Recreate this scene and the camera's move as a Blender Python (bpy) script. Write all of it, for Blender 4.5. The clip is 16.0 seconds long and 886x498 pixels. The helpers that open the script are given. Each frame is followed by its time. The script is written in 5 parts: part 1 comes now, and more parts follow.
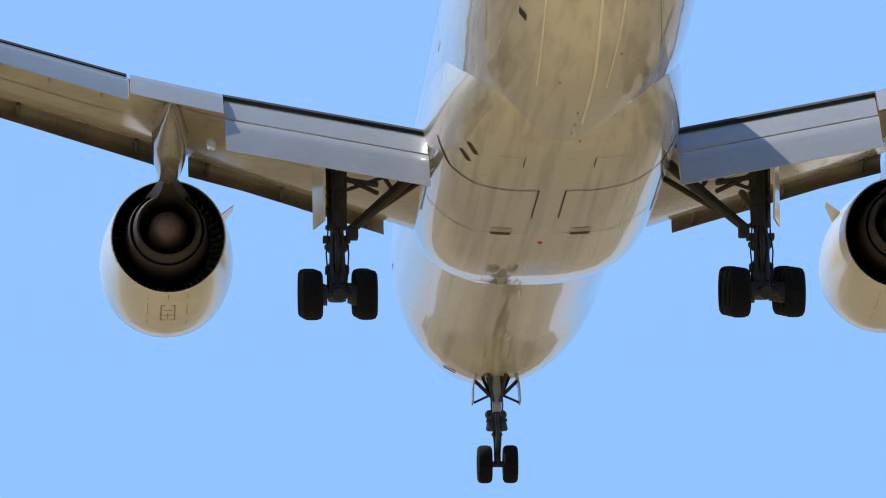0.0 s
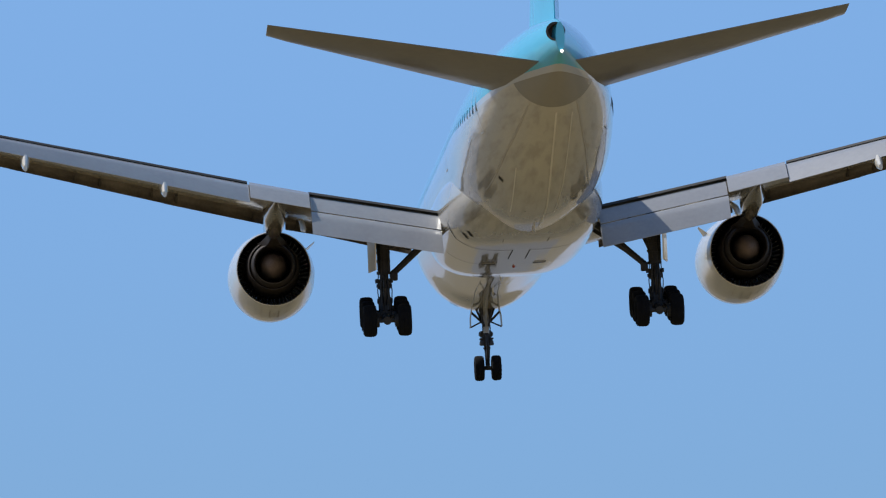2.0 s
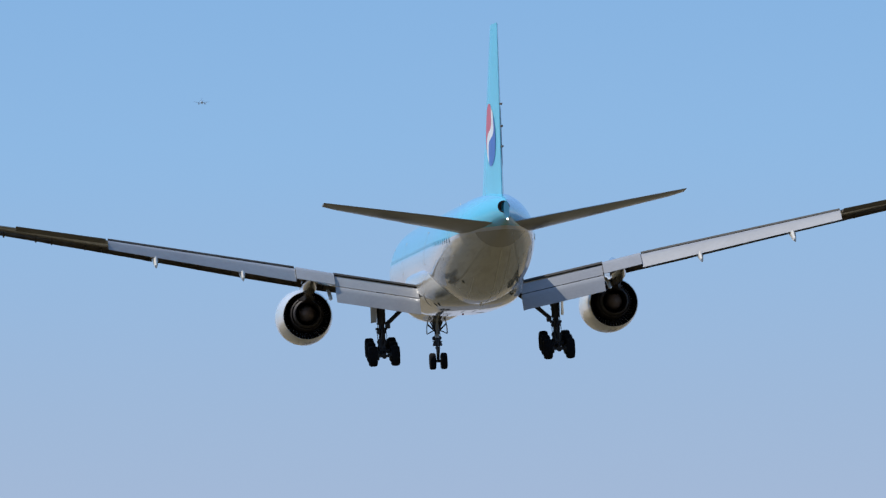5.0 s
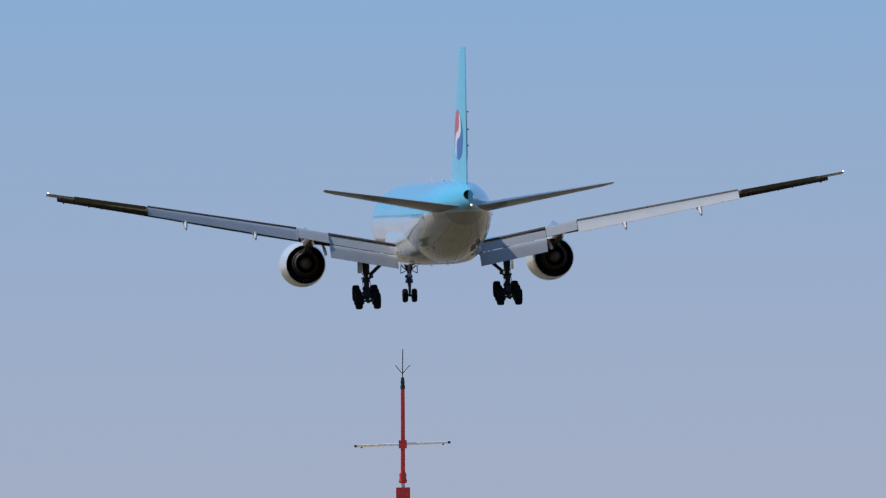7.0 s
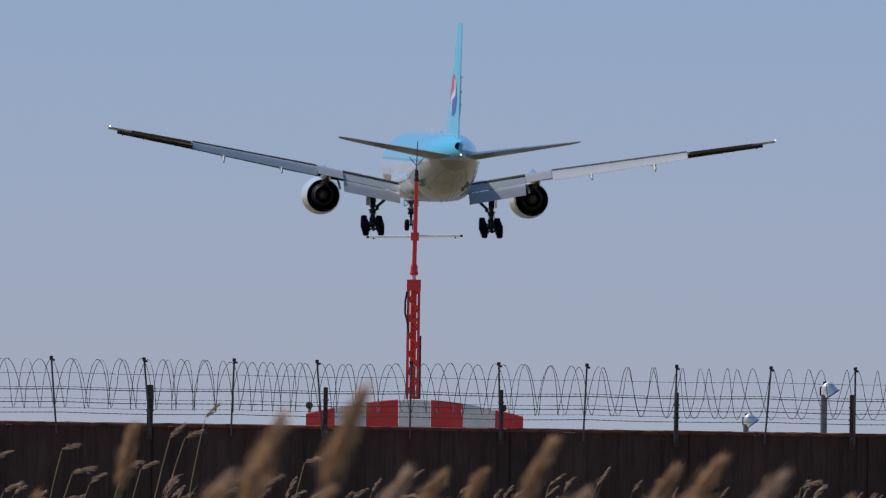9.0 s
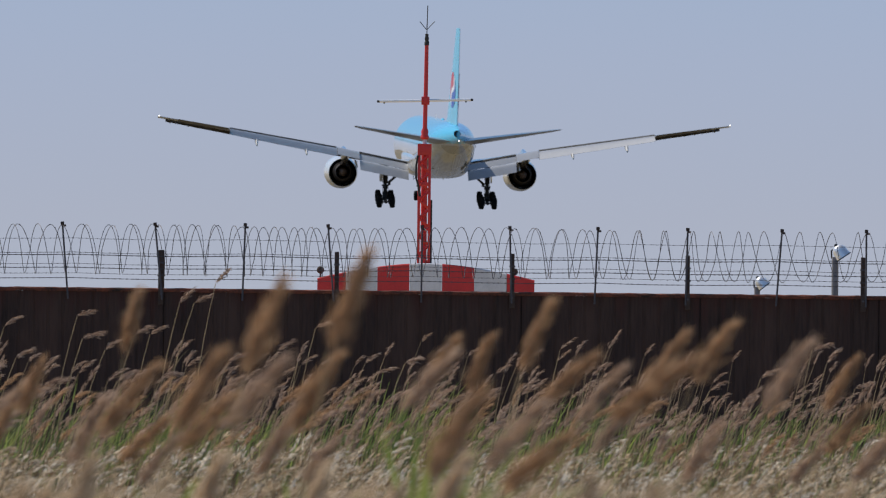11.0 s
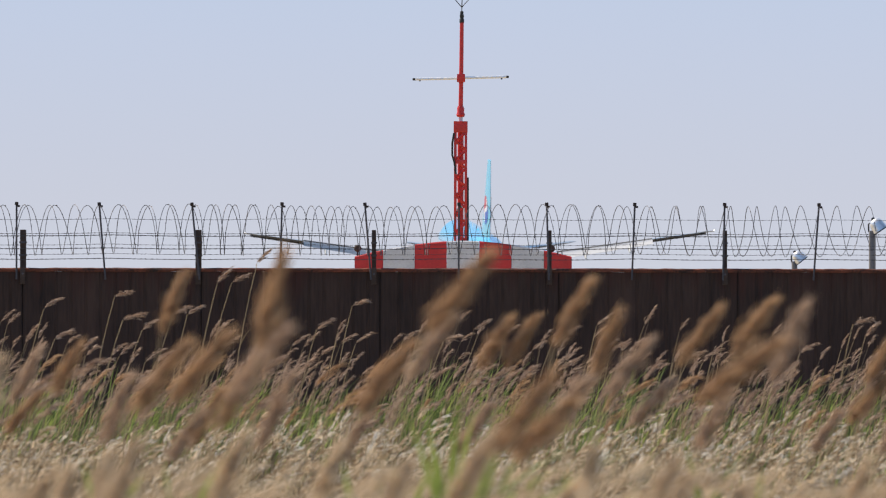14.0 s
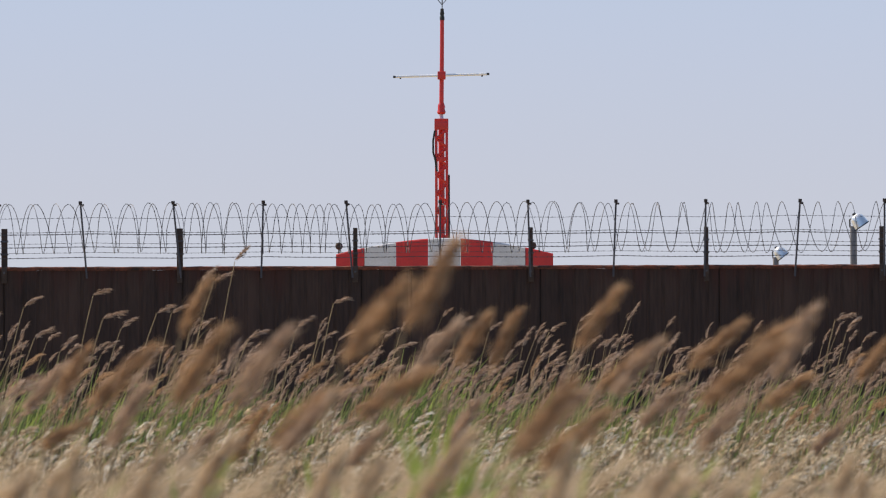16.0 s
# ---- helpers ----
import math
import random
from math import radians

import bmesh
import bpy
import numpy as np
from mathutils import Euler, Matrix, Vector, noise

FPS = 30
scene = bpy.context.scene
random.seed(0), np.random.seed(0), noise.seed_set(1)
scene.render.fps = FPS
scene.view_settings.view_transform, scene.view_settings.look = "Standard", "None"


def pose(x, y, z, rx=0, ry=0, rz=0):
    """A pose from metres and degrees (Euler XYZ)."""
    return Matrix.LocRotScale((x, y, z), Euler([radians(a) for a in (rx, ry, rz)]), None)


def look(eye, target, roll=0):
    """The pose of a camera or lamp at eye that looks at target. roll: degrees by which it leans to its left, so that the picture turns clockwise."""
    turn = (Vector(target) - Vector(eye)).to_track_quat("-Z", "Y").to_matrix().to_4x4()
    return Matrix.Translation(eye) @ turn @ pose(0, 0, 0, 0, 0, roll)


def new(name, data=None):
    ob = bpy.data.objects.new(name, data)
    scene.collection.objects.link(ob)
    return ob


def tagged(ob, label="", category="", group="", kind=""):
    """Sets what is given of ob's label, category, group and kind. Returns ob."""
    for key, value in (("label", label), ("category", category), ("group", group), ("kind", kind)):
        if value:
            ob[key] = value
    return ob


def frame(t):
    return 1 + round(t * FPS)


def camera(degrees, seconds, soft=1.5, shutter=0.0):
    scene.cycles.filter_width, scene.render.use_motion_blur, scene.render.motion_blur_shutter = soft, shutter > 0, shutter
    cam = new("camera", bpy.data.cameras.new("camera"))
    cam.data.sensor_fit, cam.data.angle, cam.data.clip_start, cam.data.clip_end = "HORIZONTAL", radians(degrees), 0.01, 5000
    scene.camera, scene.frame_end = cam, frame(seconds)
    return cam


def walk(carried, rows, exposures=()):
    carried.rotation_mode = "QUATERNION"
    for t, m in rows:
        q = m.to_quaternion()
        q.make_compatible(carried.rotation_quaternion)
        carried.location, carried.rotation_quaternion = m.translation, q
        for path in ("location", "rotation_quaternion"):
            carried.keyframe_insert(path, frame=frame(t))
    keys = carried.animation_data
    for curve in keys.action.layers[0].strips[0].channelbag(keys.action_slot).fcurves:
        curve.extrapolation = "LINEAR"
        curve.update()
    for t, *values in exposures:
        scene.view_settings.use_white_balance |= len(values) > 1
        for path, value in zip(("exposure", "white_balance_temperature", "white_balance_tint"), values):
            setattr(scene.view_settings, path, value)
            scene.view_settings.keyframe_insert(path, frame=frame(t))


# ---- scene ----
# The camera stands on a low bank behind a reed field and follows a landing airliner.
EYE = (0.0, 0.0, 2.3)
LENS = 5.964
cam = camera(LENS, 16.0, 1.1)
cam.data.dof.use_dof, cam.data.dof.focus_distance, cam.data.dof.aperture_fstop = True, 210.0, 9.6


def aim(yaw, pitch, roll):
    """Camera pose: yaw to the left, pitch upwards, roll clockwise, in degrees."""
    m = Matrix.Rotation(radians(yaw), 4, "Z") @ Matrix.Rotation(radians(pitch), 4, "X") @ Matrix.Rotation(radians(roll), 4, "Y")
    return Matrix.Translation(EYE) @ m @ Matrix.Rotation(radians(90), 4, "X")


CAMERA_ROWS = [
    (0.0, 0.4877, 14.7309, -0.6556),
    (0.5, 0.3512, 12.4243, -0.5236),
    (1.0, 0.3856, 10.5937, 0.0191),
    (1.5, 0.2127, 9.0605, 1.1128),
    (2.0, 0.2636, 8.4142, 1.0251),
    (2.5, -0.0458, 7.7151, 2.1275),
    (3.0, -0.1957, 6.7293, 1.3338),
    (3.5, -0.3681, 6.0864, 0.8722),
    (4.0, -0.1302, 5.5362, 1.1222),
    (6.5, -0.1819, 3.3349, 0.8994),
    (7.0, -0.2916, 2.7577, 0.7957),
    (7.5, -0.3779, 2.3240, 0.1975),
    (8.0, -0.4989, 2.0112, -0.5962),
    (8.5, -0.3856, 1.6402, -0.5558),
    (9.0, -0.1929, 1.3645, -0.8352),
    (9.5, -0.1249, 1.2859, -0.8911),
    (10.0, -0.1493, 0.9676, -0.7356),
    (12.5, 0.0206, 0.2316, -0.3571),
    (13.0, 0.0893, 0.3265, -0.0852),
    (13.5, 0.0755, 0.3040, -0.1942),
    (14.0, 0.1177, 0.2946, -0.0792),
    (14.5, -0.0023, 0.2348, 0.2099),
    (15.0, 0.0499, 0.1915, 0.4766),
    (15.5, 0.0857, 0.2439, 0.5490),
    (16.0, -0.0079, 0.2769, 0.1837),
]
walk(cam, [(t, aim(a, b, c)) for t, a, b, c in CAMERA_ROWS],
     [(0.0, 0.4, 6500, 10), (1.0, 0.22, 6500, 10), (2.0, 0.05, 6500, 10), (2.5, 0.02, 6500, 10), (3.0, 0.09, 6500, 10), (4.0, 0.16, 6500, 10), (6.5, 0.04, 6420, 10), (7.0, -0.07, 6280, 10), (8.0, -0.16, 6220, 10), (9.0, -0.18, 6310, 10), (10.2, -0.25, 6390, 10), (12.3, 0.52, 6920, 12), (14.0, 0.49, 7020, 11), (16.0, 0.43, 7050, 11)])

# ---- light ----
SUN = Vector((-0.60, 0.28, 0.77)).normalized()
world = bpy.data.worlds.new("sky")
scene.world = world
world.use_nodes = True
wn, wl = world.node_tree.nodes, world.node_tree.links
wn.clear()
sky = wn.new("ShaderNodeTexSky")
sky.sky_type, sky.sun_disc = "NISHITA", False
sky.sun_elevation = math.asin(SUN.z)
sky.sun_rotation = math.atan2(SUN.x, SUN.y)
sky.air_density, sky.dust_density, sky.ozone_density = 1.0, 0.3, 3.0
bg, wout = wn.new("ShaderNodeBackground"), wn.new("ShaderNodeOutputWorld")
bg.inputs["Strength"].default_value = 1.0
# a hazy lower sky, blue higher up, that passes into the clear sky overhead
dirn, up, haze, high, dim, both = (wn.new("ShaderNode" + k) for k in ("TexCoord", "SeparateXYZ", "ValToRGB", "MapRange", "Mix", "Mix"))
wl.new(dirn.outputs["Generated"], up.inputs[0])
wl.new(up.outputs[2], haze.inputs[0])
SKY_STEPS = [(0.0, (0.412, 0.453, 0.548)), (0.012, (0.398, 0.442, 0.550)), (0.030, (0.372, 0.440, 0.584)), (0.062, (0.308, 0.432, 0.622)), (0.092, (0.246, 0.434, 0.690)), (0.115, (0.212, 0.402, 0.676)),
             (0.160, (0.206, 0.408, 0.752)), (0.255, (0.222, 0.420, 0.782)), (0.5, (0.18, 0.36, 0.75))]
ramp = haze.color_ramp
for i, (at, c) in enumerate(SKY_STEPS):
    e = ramp.elements[i] if i < 2 else ramp.elements.new(at)
    e.position, e.color = at, (*c, 1)
high.inputs[1].default_value, high.inputs[2].default_value = 0.3, 0.7
wl.new(up.outputs[2], high.inputs[0])
dim.data_type = both.data_type = "RGBA"
dim.blend_type, dim.inputs[0].default_value, dim.inputs[7].default_value = "MULTIPLY", 1.0, (0.10, 0.10, 0.10, 1)
wl.new(sky.outputs[0], dim.inputs[6])
wl.new(high.outputs[0], both.inputs[0])
wl.new(haze.outputs[0], both.inputs[6])
wl.new(dim.outputs[2], both.inputs[7])
wl.new(both.outputs[2], bg.inputs["Color"])
wl.new(bg.outputs[0], wout.inputs[0])
sun = new("sun", bpy.data.lights.new("sun", "SUN"))
sun.data.energy, sun.data.angle, sun.data.color = 4.0, radians(0.53), (1.0, 0.95, 0.87)
sun.matrix_world = look(SUN * 50, (0, 0, 0))


# ---- materials ----
def material(name, colour, rough=0.5, metal=0.0, vary=0.12, scale=1.0, bump=0.0, fine=12.0, coat=0.0, second=None, per_object=False, per_island=False, translucent=0.0):
    """A node material: base colour with blotches and grain at two scales, and a fine relief."""
    m = bpy.data.materials.new(name)
    m.use_nodes = True
    n, l = m.node_tree.nodes, m.node_tree.links
    b = n["Principled BSDF"]
    b.inputs["Roughness"].default_value, b.inputs["Metallic"].default_value = rough, metal
    b.inputs["Coat Weight"].default_value = coat
    b.inputs["Coat Roughness"].default_value = 0.08
    co = n.new("ShaderNodeTexCoord")
    big, small = n.new("ShaderNodeTexNoise"), n.new("ShaderNodeTexNoise")
    big.inputs["Scale"].default_value, small.inputs["Scale"].default_value = scale, scale * fine
    big.inputs["Detail"].default_value = small.inputs["Detail"].default_value = 4
    mix = n.new("ShaderNodeMath")
    mix.operation = "MULTIPLY_ADD"
    mix.inputs[1].default_value = 0.6
    half = n.new("ShaderNodeMath")
    half.operation = "MULTIPLY"
    half.inputs[1].default_value = 0.4
    for t in (big, small):
        l.new(co.outputs["Object"], t.inputs["Vector"])
    l.new(small.outputs[0], half.inputs[0])
    l.new(big.outputs[0], mix.inputs[0])
    l.new(half.outputs[0], mix.inputs[2])
    ramp = n.new("ShaderNodeValToRGB")
    c2 = second or tuple(c * (1 - vary) for c in colour)
    c1 = colour if second else tuple(min(1, c * (1 + vary)) for c in colour)
    ramp.color_ramp.elements[0].color, ramp.color_ramp.elements[1].color = (*c2, 1), (*c1, 1)
    ramp.color_ramp.elements[0].position, ramp.color_ramp.elements[1].position = 0.35, 0.65
    src = mix.outputs[0]
    if per_object or per_island:
        info = n.new("ShaderNodeObjectInfo" if per_object else "ShaderNodeNewGeometry")
        add = n.new("ShaderNodeMath")
        add.operation = "MULTIPLY_ADD"
        add.inputs[1].default_value = 0.5
        l.new(info.outputs["Random" if per_object else "Random Per Island"], add.inputs[0])
        sub = n.new("ShaderNodeMath")
        sub.operation = "MULTIPLY_ADD"
        sub.inputs[1].default_value, sub.inputs[2].default_value = 0.5, 0.0
        l.new(src, sub.inputs[0])
        l.new(sub.outputs[0], add.inputs[2])
        src = add.outputs[0]
    l.new(src, ramp.inputs[0])
    l.new(ramp.outputs[0], b.inputs["Base Color"])
    if bump:
        bn = n.new("ShaderNodeBump")
        bn.inputs["Strength"].default_value, bn.inputs["Distance"].default_value = bump, 0.02
        l.new(small.outputs[0], bn.inputs["Height"])
        l.new(bn.outputs[0], b.inputs["Normal"])
    if translucent:
        tr, ms = n.new("ShaderNodeBsdfTranslucent"), n.new("ShaderNodeMixShader")
        ms.inputs[0].default_value = translucent
        l.new(ramp.outputs[0], tr.inputs["Color"])
        l.new(b.outputs[0], ms.inputs[1])
        l.new(tr.outputs[0], ms.inputs[2])
        l.new(ms.outputs[0], n["Material Output"].inputs[0])
    return m


def stretch(m, scale):
    """Stretch a material's blotches, for stains that run one way."""
    n, l = m.node_tree.nodes, m.node_tree.links
    mp = n.new("ShaderNodeMapping")
    mp.inputs["Scale"].default_value = scale
    for t in [k for k in n if k.bl_idname == "ShaderNodeTexNoise"]:
        src = t.inputs["Vector"].links[0].from_socket
        l.new(src, mp.inputs[0])
        l.new(mp.outputs[0], t.inputs["Vector"])


def fuselage_paint():
    """Pale blue above, a silver line, off-white below, by height on the aircraft; streaks of grime run aft."""
    m = material("fuselage_paint", (0.60, 0.56, 0.475), 0.25, 0.0, 0.05, 0.35, 0, 12, 1.0)
    n, l = m.node_tree.nodes, m.node_tree.links
    b = n["Principled BSDF"]
    b.inputs["Coat Roughness"].default_value, b.inputs["Coat IOR"].default_value = 0.045, 1.6
    ramp0 = b.inputs["Base Color"].links[0].from_socket
    co, sep = n.new("ShaderNodeTexCoord"), n.new("ShaderNodeSeparateXYZ")
    l.new(co.outputs["Object"], sep.inputs[0])
    streak, mp = n.new("ShaderNodeTexNoise"), n.new("ShaderNodeMapping")
    mp.inputs["Scale"].default_value = (3.2, 0.06, 3.2)
    streak.inputs["Scale"].default_value, streak.inputs["Detail"].default_value = 1.0, 3
    l.new(co.outputs["Object"], mp.inputs[0])
    l.new(mp.outputs[0], streak.inputs["Vector"])
    sr = n.new("ShaderNodeMapRange")
    sr.inputs[1].default_value, sr.inputs[2].default_value, sr.inputs[3].default_value, sr.inputs[4].default_value = 0.47, 0.66, 0.0, 0.62
    l.new(streak.outputs[0], sr.inputs[0])
    grime = n.new("ShaderNodeMix")
    grime.data_type = "RGBA"
    l.new(sr.outputs[0], grime.inputs[0])
    l.new(ramp0, grime.inputs[6])
    grime.inputs[7].default_value = (0.40, 0.36, 0.30, 1)
    prev = grime.outputs[2]
    # the tail section is a darker grey-beige; the blue line climbs towards the tail cone
    back, tail, climb, lift = n.new("ShaderNodeMath"), n.new("ShaderNodeMix"), n.new("ShaderNodeMapRange"), n.new("ShaderNodeMath")
    back.operation, tail.data_type, lift.operation = "LESS_THAN", "RGBA", "SUBTRACT"
    back.inputs[1].default_value = -25.9
    l.new(sep.outputs[1], back.inputs[0])
    l.new(back.outputs[0], tail.inputs[0])
    l.new(prev, tail.inputs[6])
    tail.inputs[7].default_value = (0.30, 0.275, 0.23, 1)
    prev = tail.outputs[2]
    for i, v in ((1, -16.0), (2, -26.0), (3, 0.0), (4, 0.48)):
        climb.inputs[i].default_value = v
    l.new(sep.outputs[1], climb.inputs[0])
    l.new(sep.outputs[2], lift.inputs[0])
    l.new(climb.outputs[0], lift.inputs[1])
    for z, c in ((5.85, (0.55, 0.57, 0.60, 1)), (6.05, (0.08, 0.53, 0.71, 1))):
        gt, mx = n.new("ShaderNodeMath"), n.new("ShaderNodeMix")
        gt.operation, mx.data_type = "GREATER_THAN", "RGBA"
        gt.inputs[1].default_value = z
        l.new(lift.outputs[0], gt.inputs[0])
        l.new(gt.outputs[0], mx.inputs[0])
        l.new(prev, mx.inputs[6])
        mx.inputs[7].default_value = c
        prev = mx.outputs[2]
    l.new(prev, b.inputs["Base Color"])
    # faint quilting of the skin
    skin, bn = n.new("ShaderNodeTexNoise"), n.new("ShaderNodeBump")
    skin.inputs["Scale"].default_value, skin.inputs["Detail"].default_value = 1.0, 2
    bn.inputs["Strength"].default_value, bn.inputs["Distance"].default_value = 0.7, 0.03
    quilt = n.new("ShaderNodeMapping")
    quilt.inputs["Scale"].default_value = (1.7, 0.10, 1.7)
    l.new(co.outputs["Object"], quilt.inputs[0])
    l.new(quilt.outputs[0], skin.inputs["Vector"])
    l.new(skin.outputs[0], bn.inputs["Height"])
    l.new(bn.outputs[0], b.inputs["Normal"])
    l.new(bn.outputs[0], b.inputs["Coat Normal"])
    return m


FUSE = fuselage_paint()
BLUE = material("pale_blue_paint", (0.08, 0.53, 0.71), 0.25, 0, 0.05, 0.4, 0, 12, 0.5)
WHITE = material("white_paint", (0.66, 0.625, 0.55), 0.22, 0, 0.06, 0.5, 0, 10, 0.5)
GREY = material("wing_grey_paint", (0.36, 0.36, 0.35), 0.35, 0, 0.12, 0.45, 0, 9, 0.2)
# brown darkened to hold the shade inside the slats; the ailerons share it
SLAT = material("shade_darkened_paint", (0.15, 0.13, 0.11), 0.5, 0, 0.3, 0.8)
PANE = material("cabin_window_pane", (0.07, 0.26, 0.36), 0.15)
# near-sky blue that paints the air's haze onto the far jet
HAZE = material("painted_haze_blue", (0.5, 0.64, 0.8), 0.8)
FAINT = material("faint_seam_sealant", (0.46, 0.43, 0.38), 0.5, 0, 0.1, 3, 0, 20, 0.2)
STREAK = material("painted_reflection_streak", (0.80, 0.76, 0.67), 0.3, 0, 0.1, 0.8, 0, 12, 0.8)
STAIN = material("soot_stain", (0.42, 0.36, 0.28), 0.4, 0, 0.3, 3, 0, 8, 0.4, second=(0.26, 0.21, 0.15))
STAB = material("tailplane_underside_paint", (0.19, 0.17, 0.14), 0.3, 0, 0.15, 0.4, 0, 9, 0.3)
LOWER = material("wing_underside_paint", (0.36, 0.33, 0.285), 0.25, 0, 0.15, 0.4, 0, 9, 0.6)
PYLON = material("pylon_grey_paint", (0.22, 0.20, 0.175), 0.18, 0.25, 0.2, 0.8, 0, 9, 0.9)
FLAP = material("flap_grey_paint", (0.37, 0.375, 0.385), 0.25, 0, 0.07, 0.6, 0, 9, 0.6)
COVE = material("cove_dark_primer", (0.06, 0.05, 0.04), 0.7, 0, 0.4, 1.5, 0.2)
TYRE = material("tyre_rubber", (0.005, 0.005, 0.006), 1.0, 0, 0.3, 3, 0.3)
TYRE.node_tree.nodes["Principled BSDF"].inputs["Specular IOR Level"].default_value = 0.25
STEEL = material("gear_steel", (0.030, 0.029, 0.030), 0.6, 0.2, 0.35, 4, 0.2)
DARK = material("dark_seam", (0.02, 0.018, 0.016), 0.7, 0, 0.2, 3)
DUCT = material("fan_duct_liner", (0.018, 0.017, 0.016), 0.55, 0.2, 0.4, 2)
VANE = material("vane_metal", (0.5, 0.52, 0.56), 0.5, 0.0, 0.3, 2)
HOT = material("heat_stained_metal", (0.030, 0.023, 0.020), 0.6, 0.3, 0.35, 2)
SEAM = material("panel_seam_grey", (0.24, 0.20, 0.16), 0.6)
PLUG = material("plug_metal", (0.17, 0.125, 0.105), 0.6, 0.3, 0.3, 2)
BEACON = material("beacon_red_lens", (0.35, 0.03, 0.02), 0.2)
RED = material("emblem_red", (0.55, 0.04, 0.05), 0.3)
NAVY = material("emblem_blue", (0.02, 0.10, 0.42), 0.3)
CHALK = material("emblem_white", (0.75, 0.75, 0.75), 0.3)
GROUND = material("dry_field_soil", (0.60, 0.485, 0.28), 0.95, 0, 0.3, 0.03, 0.5, 40, second=(0.42, 0.34, 0.195))


def bounce_bands(m):
    """Tones unseen ground in bands to shape the light bounced under the airliner: dim to the wall, pale past it, then
    dark, mid-tone by the runway.
    """
    n, l = m.node_tree.nodes, m.node_tree.links
    b = n["Principled BSDF"]
    old = b.inputs["Base Color"].links[0].from_socket
    co, sep, km, ramp, mx = (n.new("ShaderNode" + k) for k in ("TexCoord", "SeparateXYZ", "Math", "ValToRGB", "Mix"))
    l.new(co.outputs["Object"], sep.inputs[0])
    km.operation, km.inputs[1].default_value = "MULTIPLY", 0.001
    l.new(sep.outputs[1], km.inputs[0])
    l.new(km.outputs[0], ramp.inputs[0])
    for i, (at, c) in enumerate(((0.13, (0.29, 0.275, 0.25)), (0.16, (1.0, 0.95, 0.85)), (0.25, (0.85, 0.80, 0.70)), (0.36, (0.115, 0.115, 0.075)), (0.76, (0.105, 0.105, 0.075)), (0.95, (0.30, 0.285, 0.24)))):
        e = ramp.color_ramp.elements[i] if i < 2 else ramp.color_ramp.elements.new(at)
        e.position, e.color = at, (*c, 1)
    mx.data_type, mx.blend_type, mx.inputs[0].default_value = "RGBA", "MULTIPLY", 1.0
    l.new(old, mx.inputs[6])
    l.new(ramp.outputs[0], mx.inputs[7])
    l.new(mx.outputs[2], b.inputs["Base Color"])


bounce_bands(GROUND)
TARMAC = material("runway_asphalt", (0.09, 0.09, 0.09), 0.9, 0, 0.2, 0.1, 0.2, 20)
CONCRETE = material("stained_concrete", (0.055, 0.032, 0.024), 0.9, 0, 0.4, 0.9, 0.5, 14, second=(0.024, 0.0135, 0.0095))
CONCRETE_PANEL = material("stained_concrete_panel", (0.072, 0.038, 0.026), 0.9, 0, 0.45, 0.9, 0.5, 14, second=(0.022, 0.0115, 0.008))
RUST = material("rusty_coping", (0.22, 0.058, 0.03), 0.85, 0, 0.4, 3.5, 0.6, 8, second=(0.028, 0.016, 0.012))
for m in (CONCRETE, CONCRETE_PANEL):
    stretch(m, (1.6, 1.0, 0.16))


def rust_runs(m, top):
    """Rust that runs down from the coping in uneven streaks."""
    n, l = m.node_tree.nodes, m.node_tree.links
    b = n["Principled BSDF"]
    old = b.inputs["Base Color"].links[0].from_socket
    co, sep, mp, tex, add, rng, mx = (n.new("ShaderNode" + k) for k in ("NewGeometry", "SeparateXYZ", "Mapping", "TexNoise", "Math", "MapRange", "Mix"))
    l.new(co.outputs["Position"], sep.inputs[0])
    l.new(co.outputs["Position"], mp.inputs[0])
    mp.inputs["Scale"].default_value = (4.5, 1.0, 0.25)
    tex.inputs["Scale"].default_value, tex.inputs["Detail"].default_value = 1.0, 5
    l.new(mp.outputs[0], tex.inputs["Vector"])
    add.operation = "MULTIPLY_ADD"
    add.inputs[1].default_value = 2.2
    l.new(tex.outputs[0], add.inputs[0])
    l.new(sep.outputs[2], add.inputs[2])
    rng.inputs[1].default_value, rng.inputs[2].default_value = top + 0.75, top + 1.45
    l.new(add.outputs[0], rng.inputs[0])
    mx.data_type = "RGBA"
    l.new(rng.outputs[0], mx.inputs[0])
    l.new(old, mx.inputs[6])
    mx.inputs[7].default_value = (0.062, 0.019, 0.012, 1)
    l.new(mx.outputs[2], b.inputs["Base Color"])


rust_runs(CONCRETE_PANEL, 2.71)
POST = material("weathered_post_steel", (0.065, 0.038, 0.026), 0.75, 0.1, 0.4, 5, 0.4)
WIRE = material("galvanised_wire", (0.085, 0.075, 0.078), 0.6, 0.25, 0.3, 6)
MASTRED = material("mast_red_paint", (0.52, 0.022, 0.017), 0.45, 0, 0.15, 2)
BASEWHITE = material("base_white_paint", (0.55, 0.54, 0.55), 0.5, 0, 0.12, 1.5)
BASERED = material("base_red_paint", (0.48, 0.018, 0.018), 0.5, 0, 0.15, 1.5)
LAMPGREY = material("lamp_aluminium", (0.80, 0.79, 0.78), 0.38, 0.55, 0.1, 4)
POLEGREY = material("weathered_pole_grey", (0.20, 0.185, 0.18), 0.6, 0.2, 0.2, 4)
PLUME = material("reed_plume", (0.62, 0.385, 0.205), 0.9, 0, 0.2, 3, second=(0.31, 0.175, 0.09), per_island=True, translucent=0.42)
SMALL = material("small_reed_plume", (0.60, 0.42, 0.29), 0.9, 0, 0.2, 3, second=(0.27, 0.165, 0.108), per_island=True, translucent=0.3)
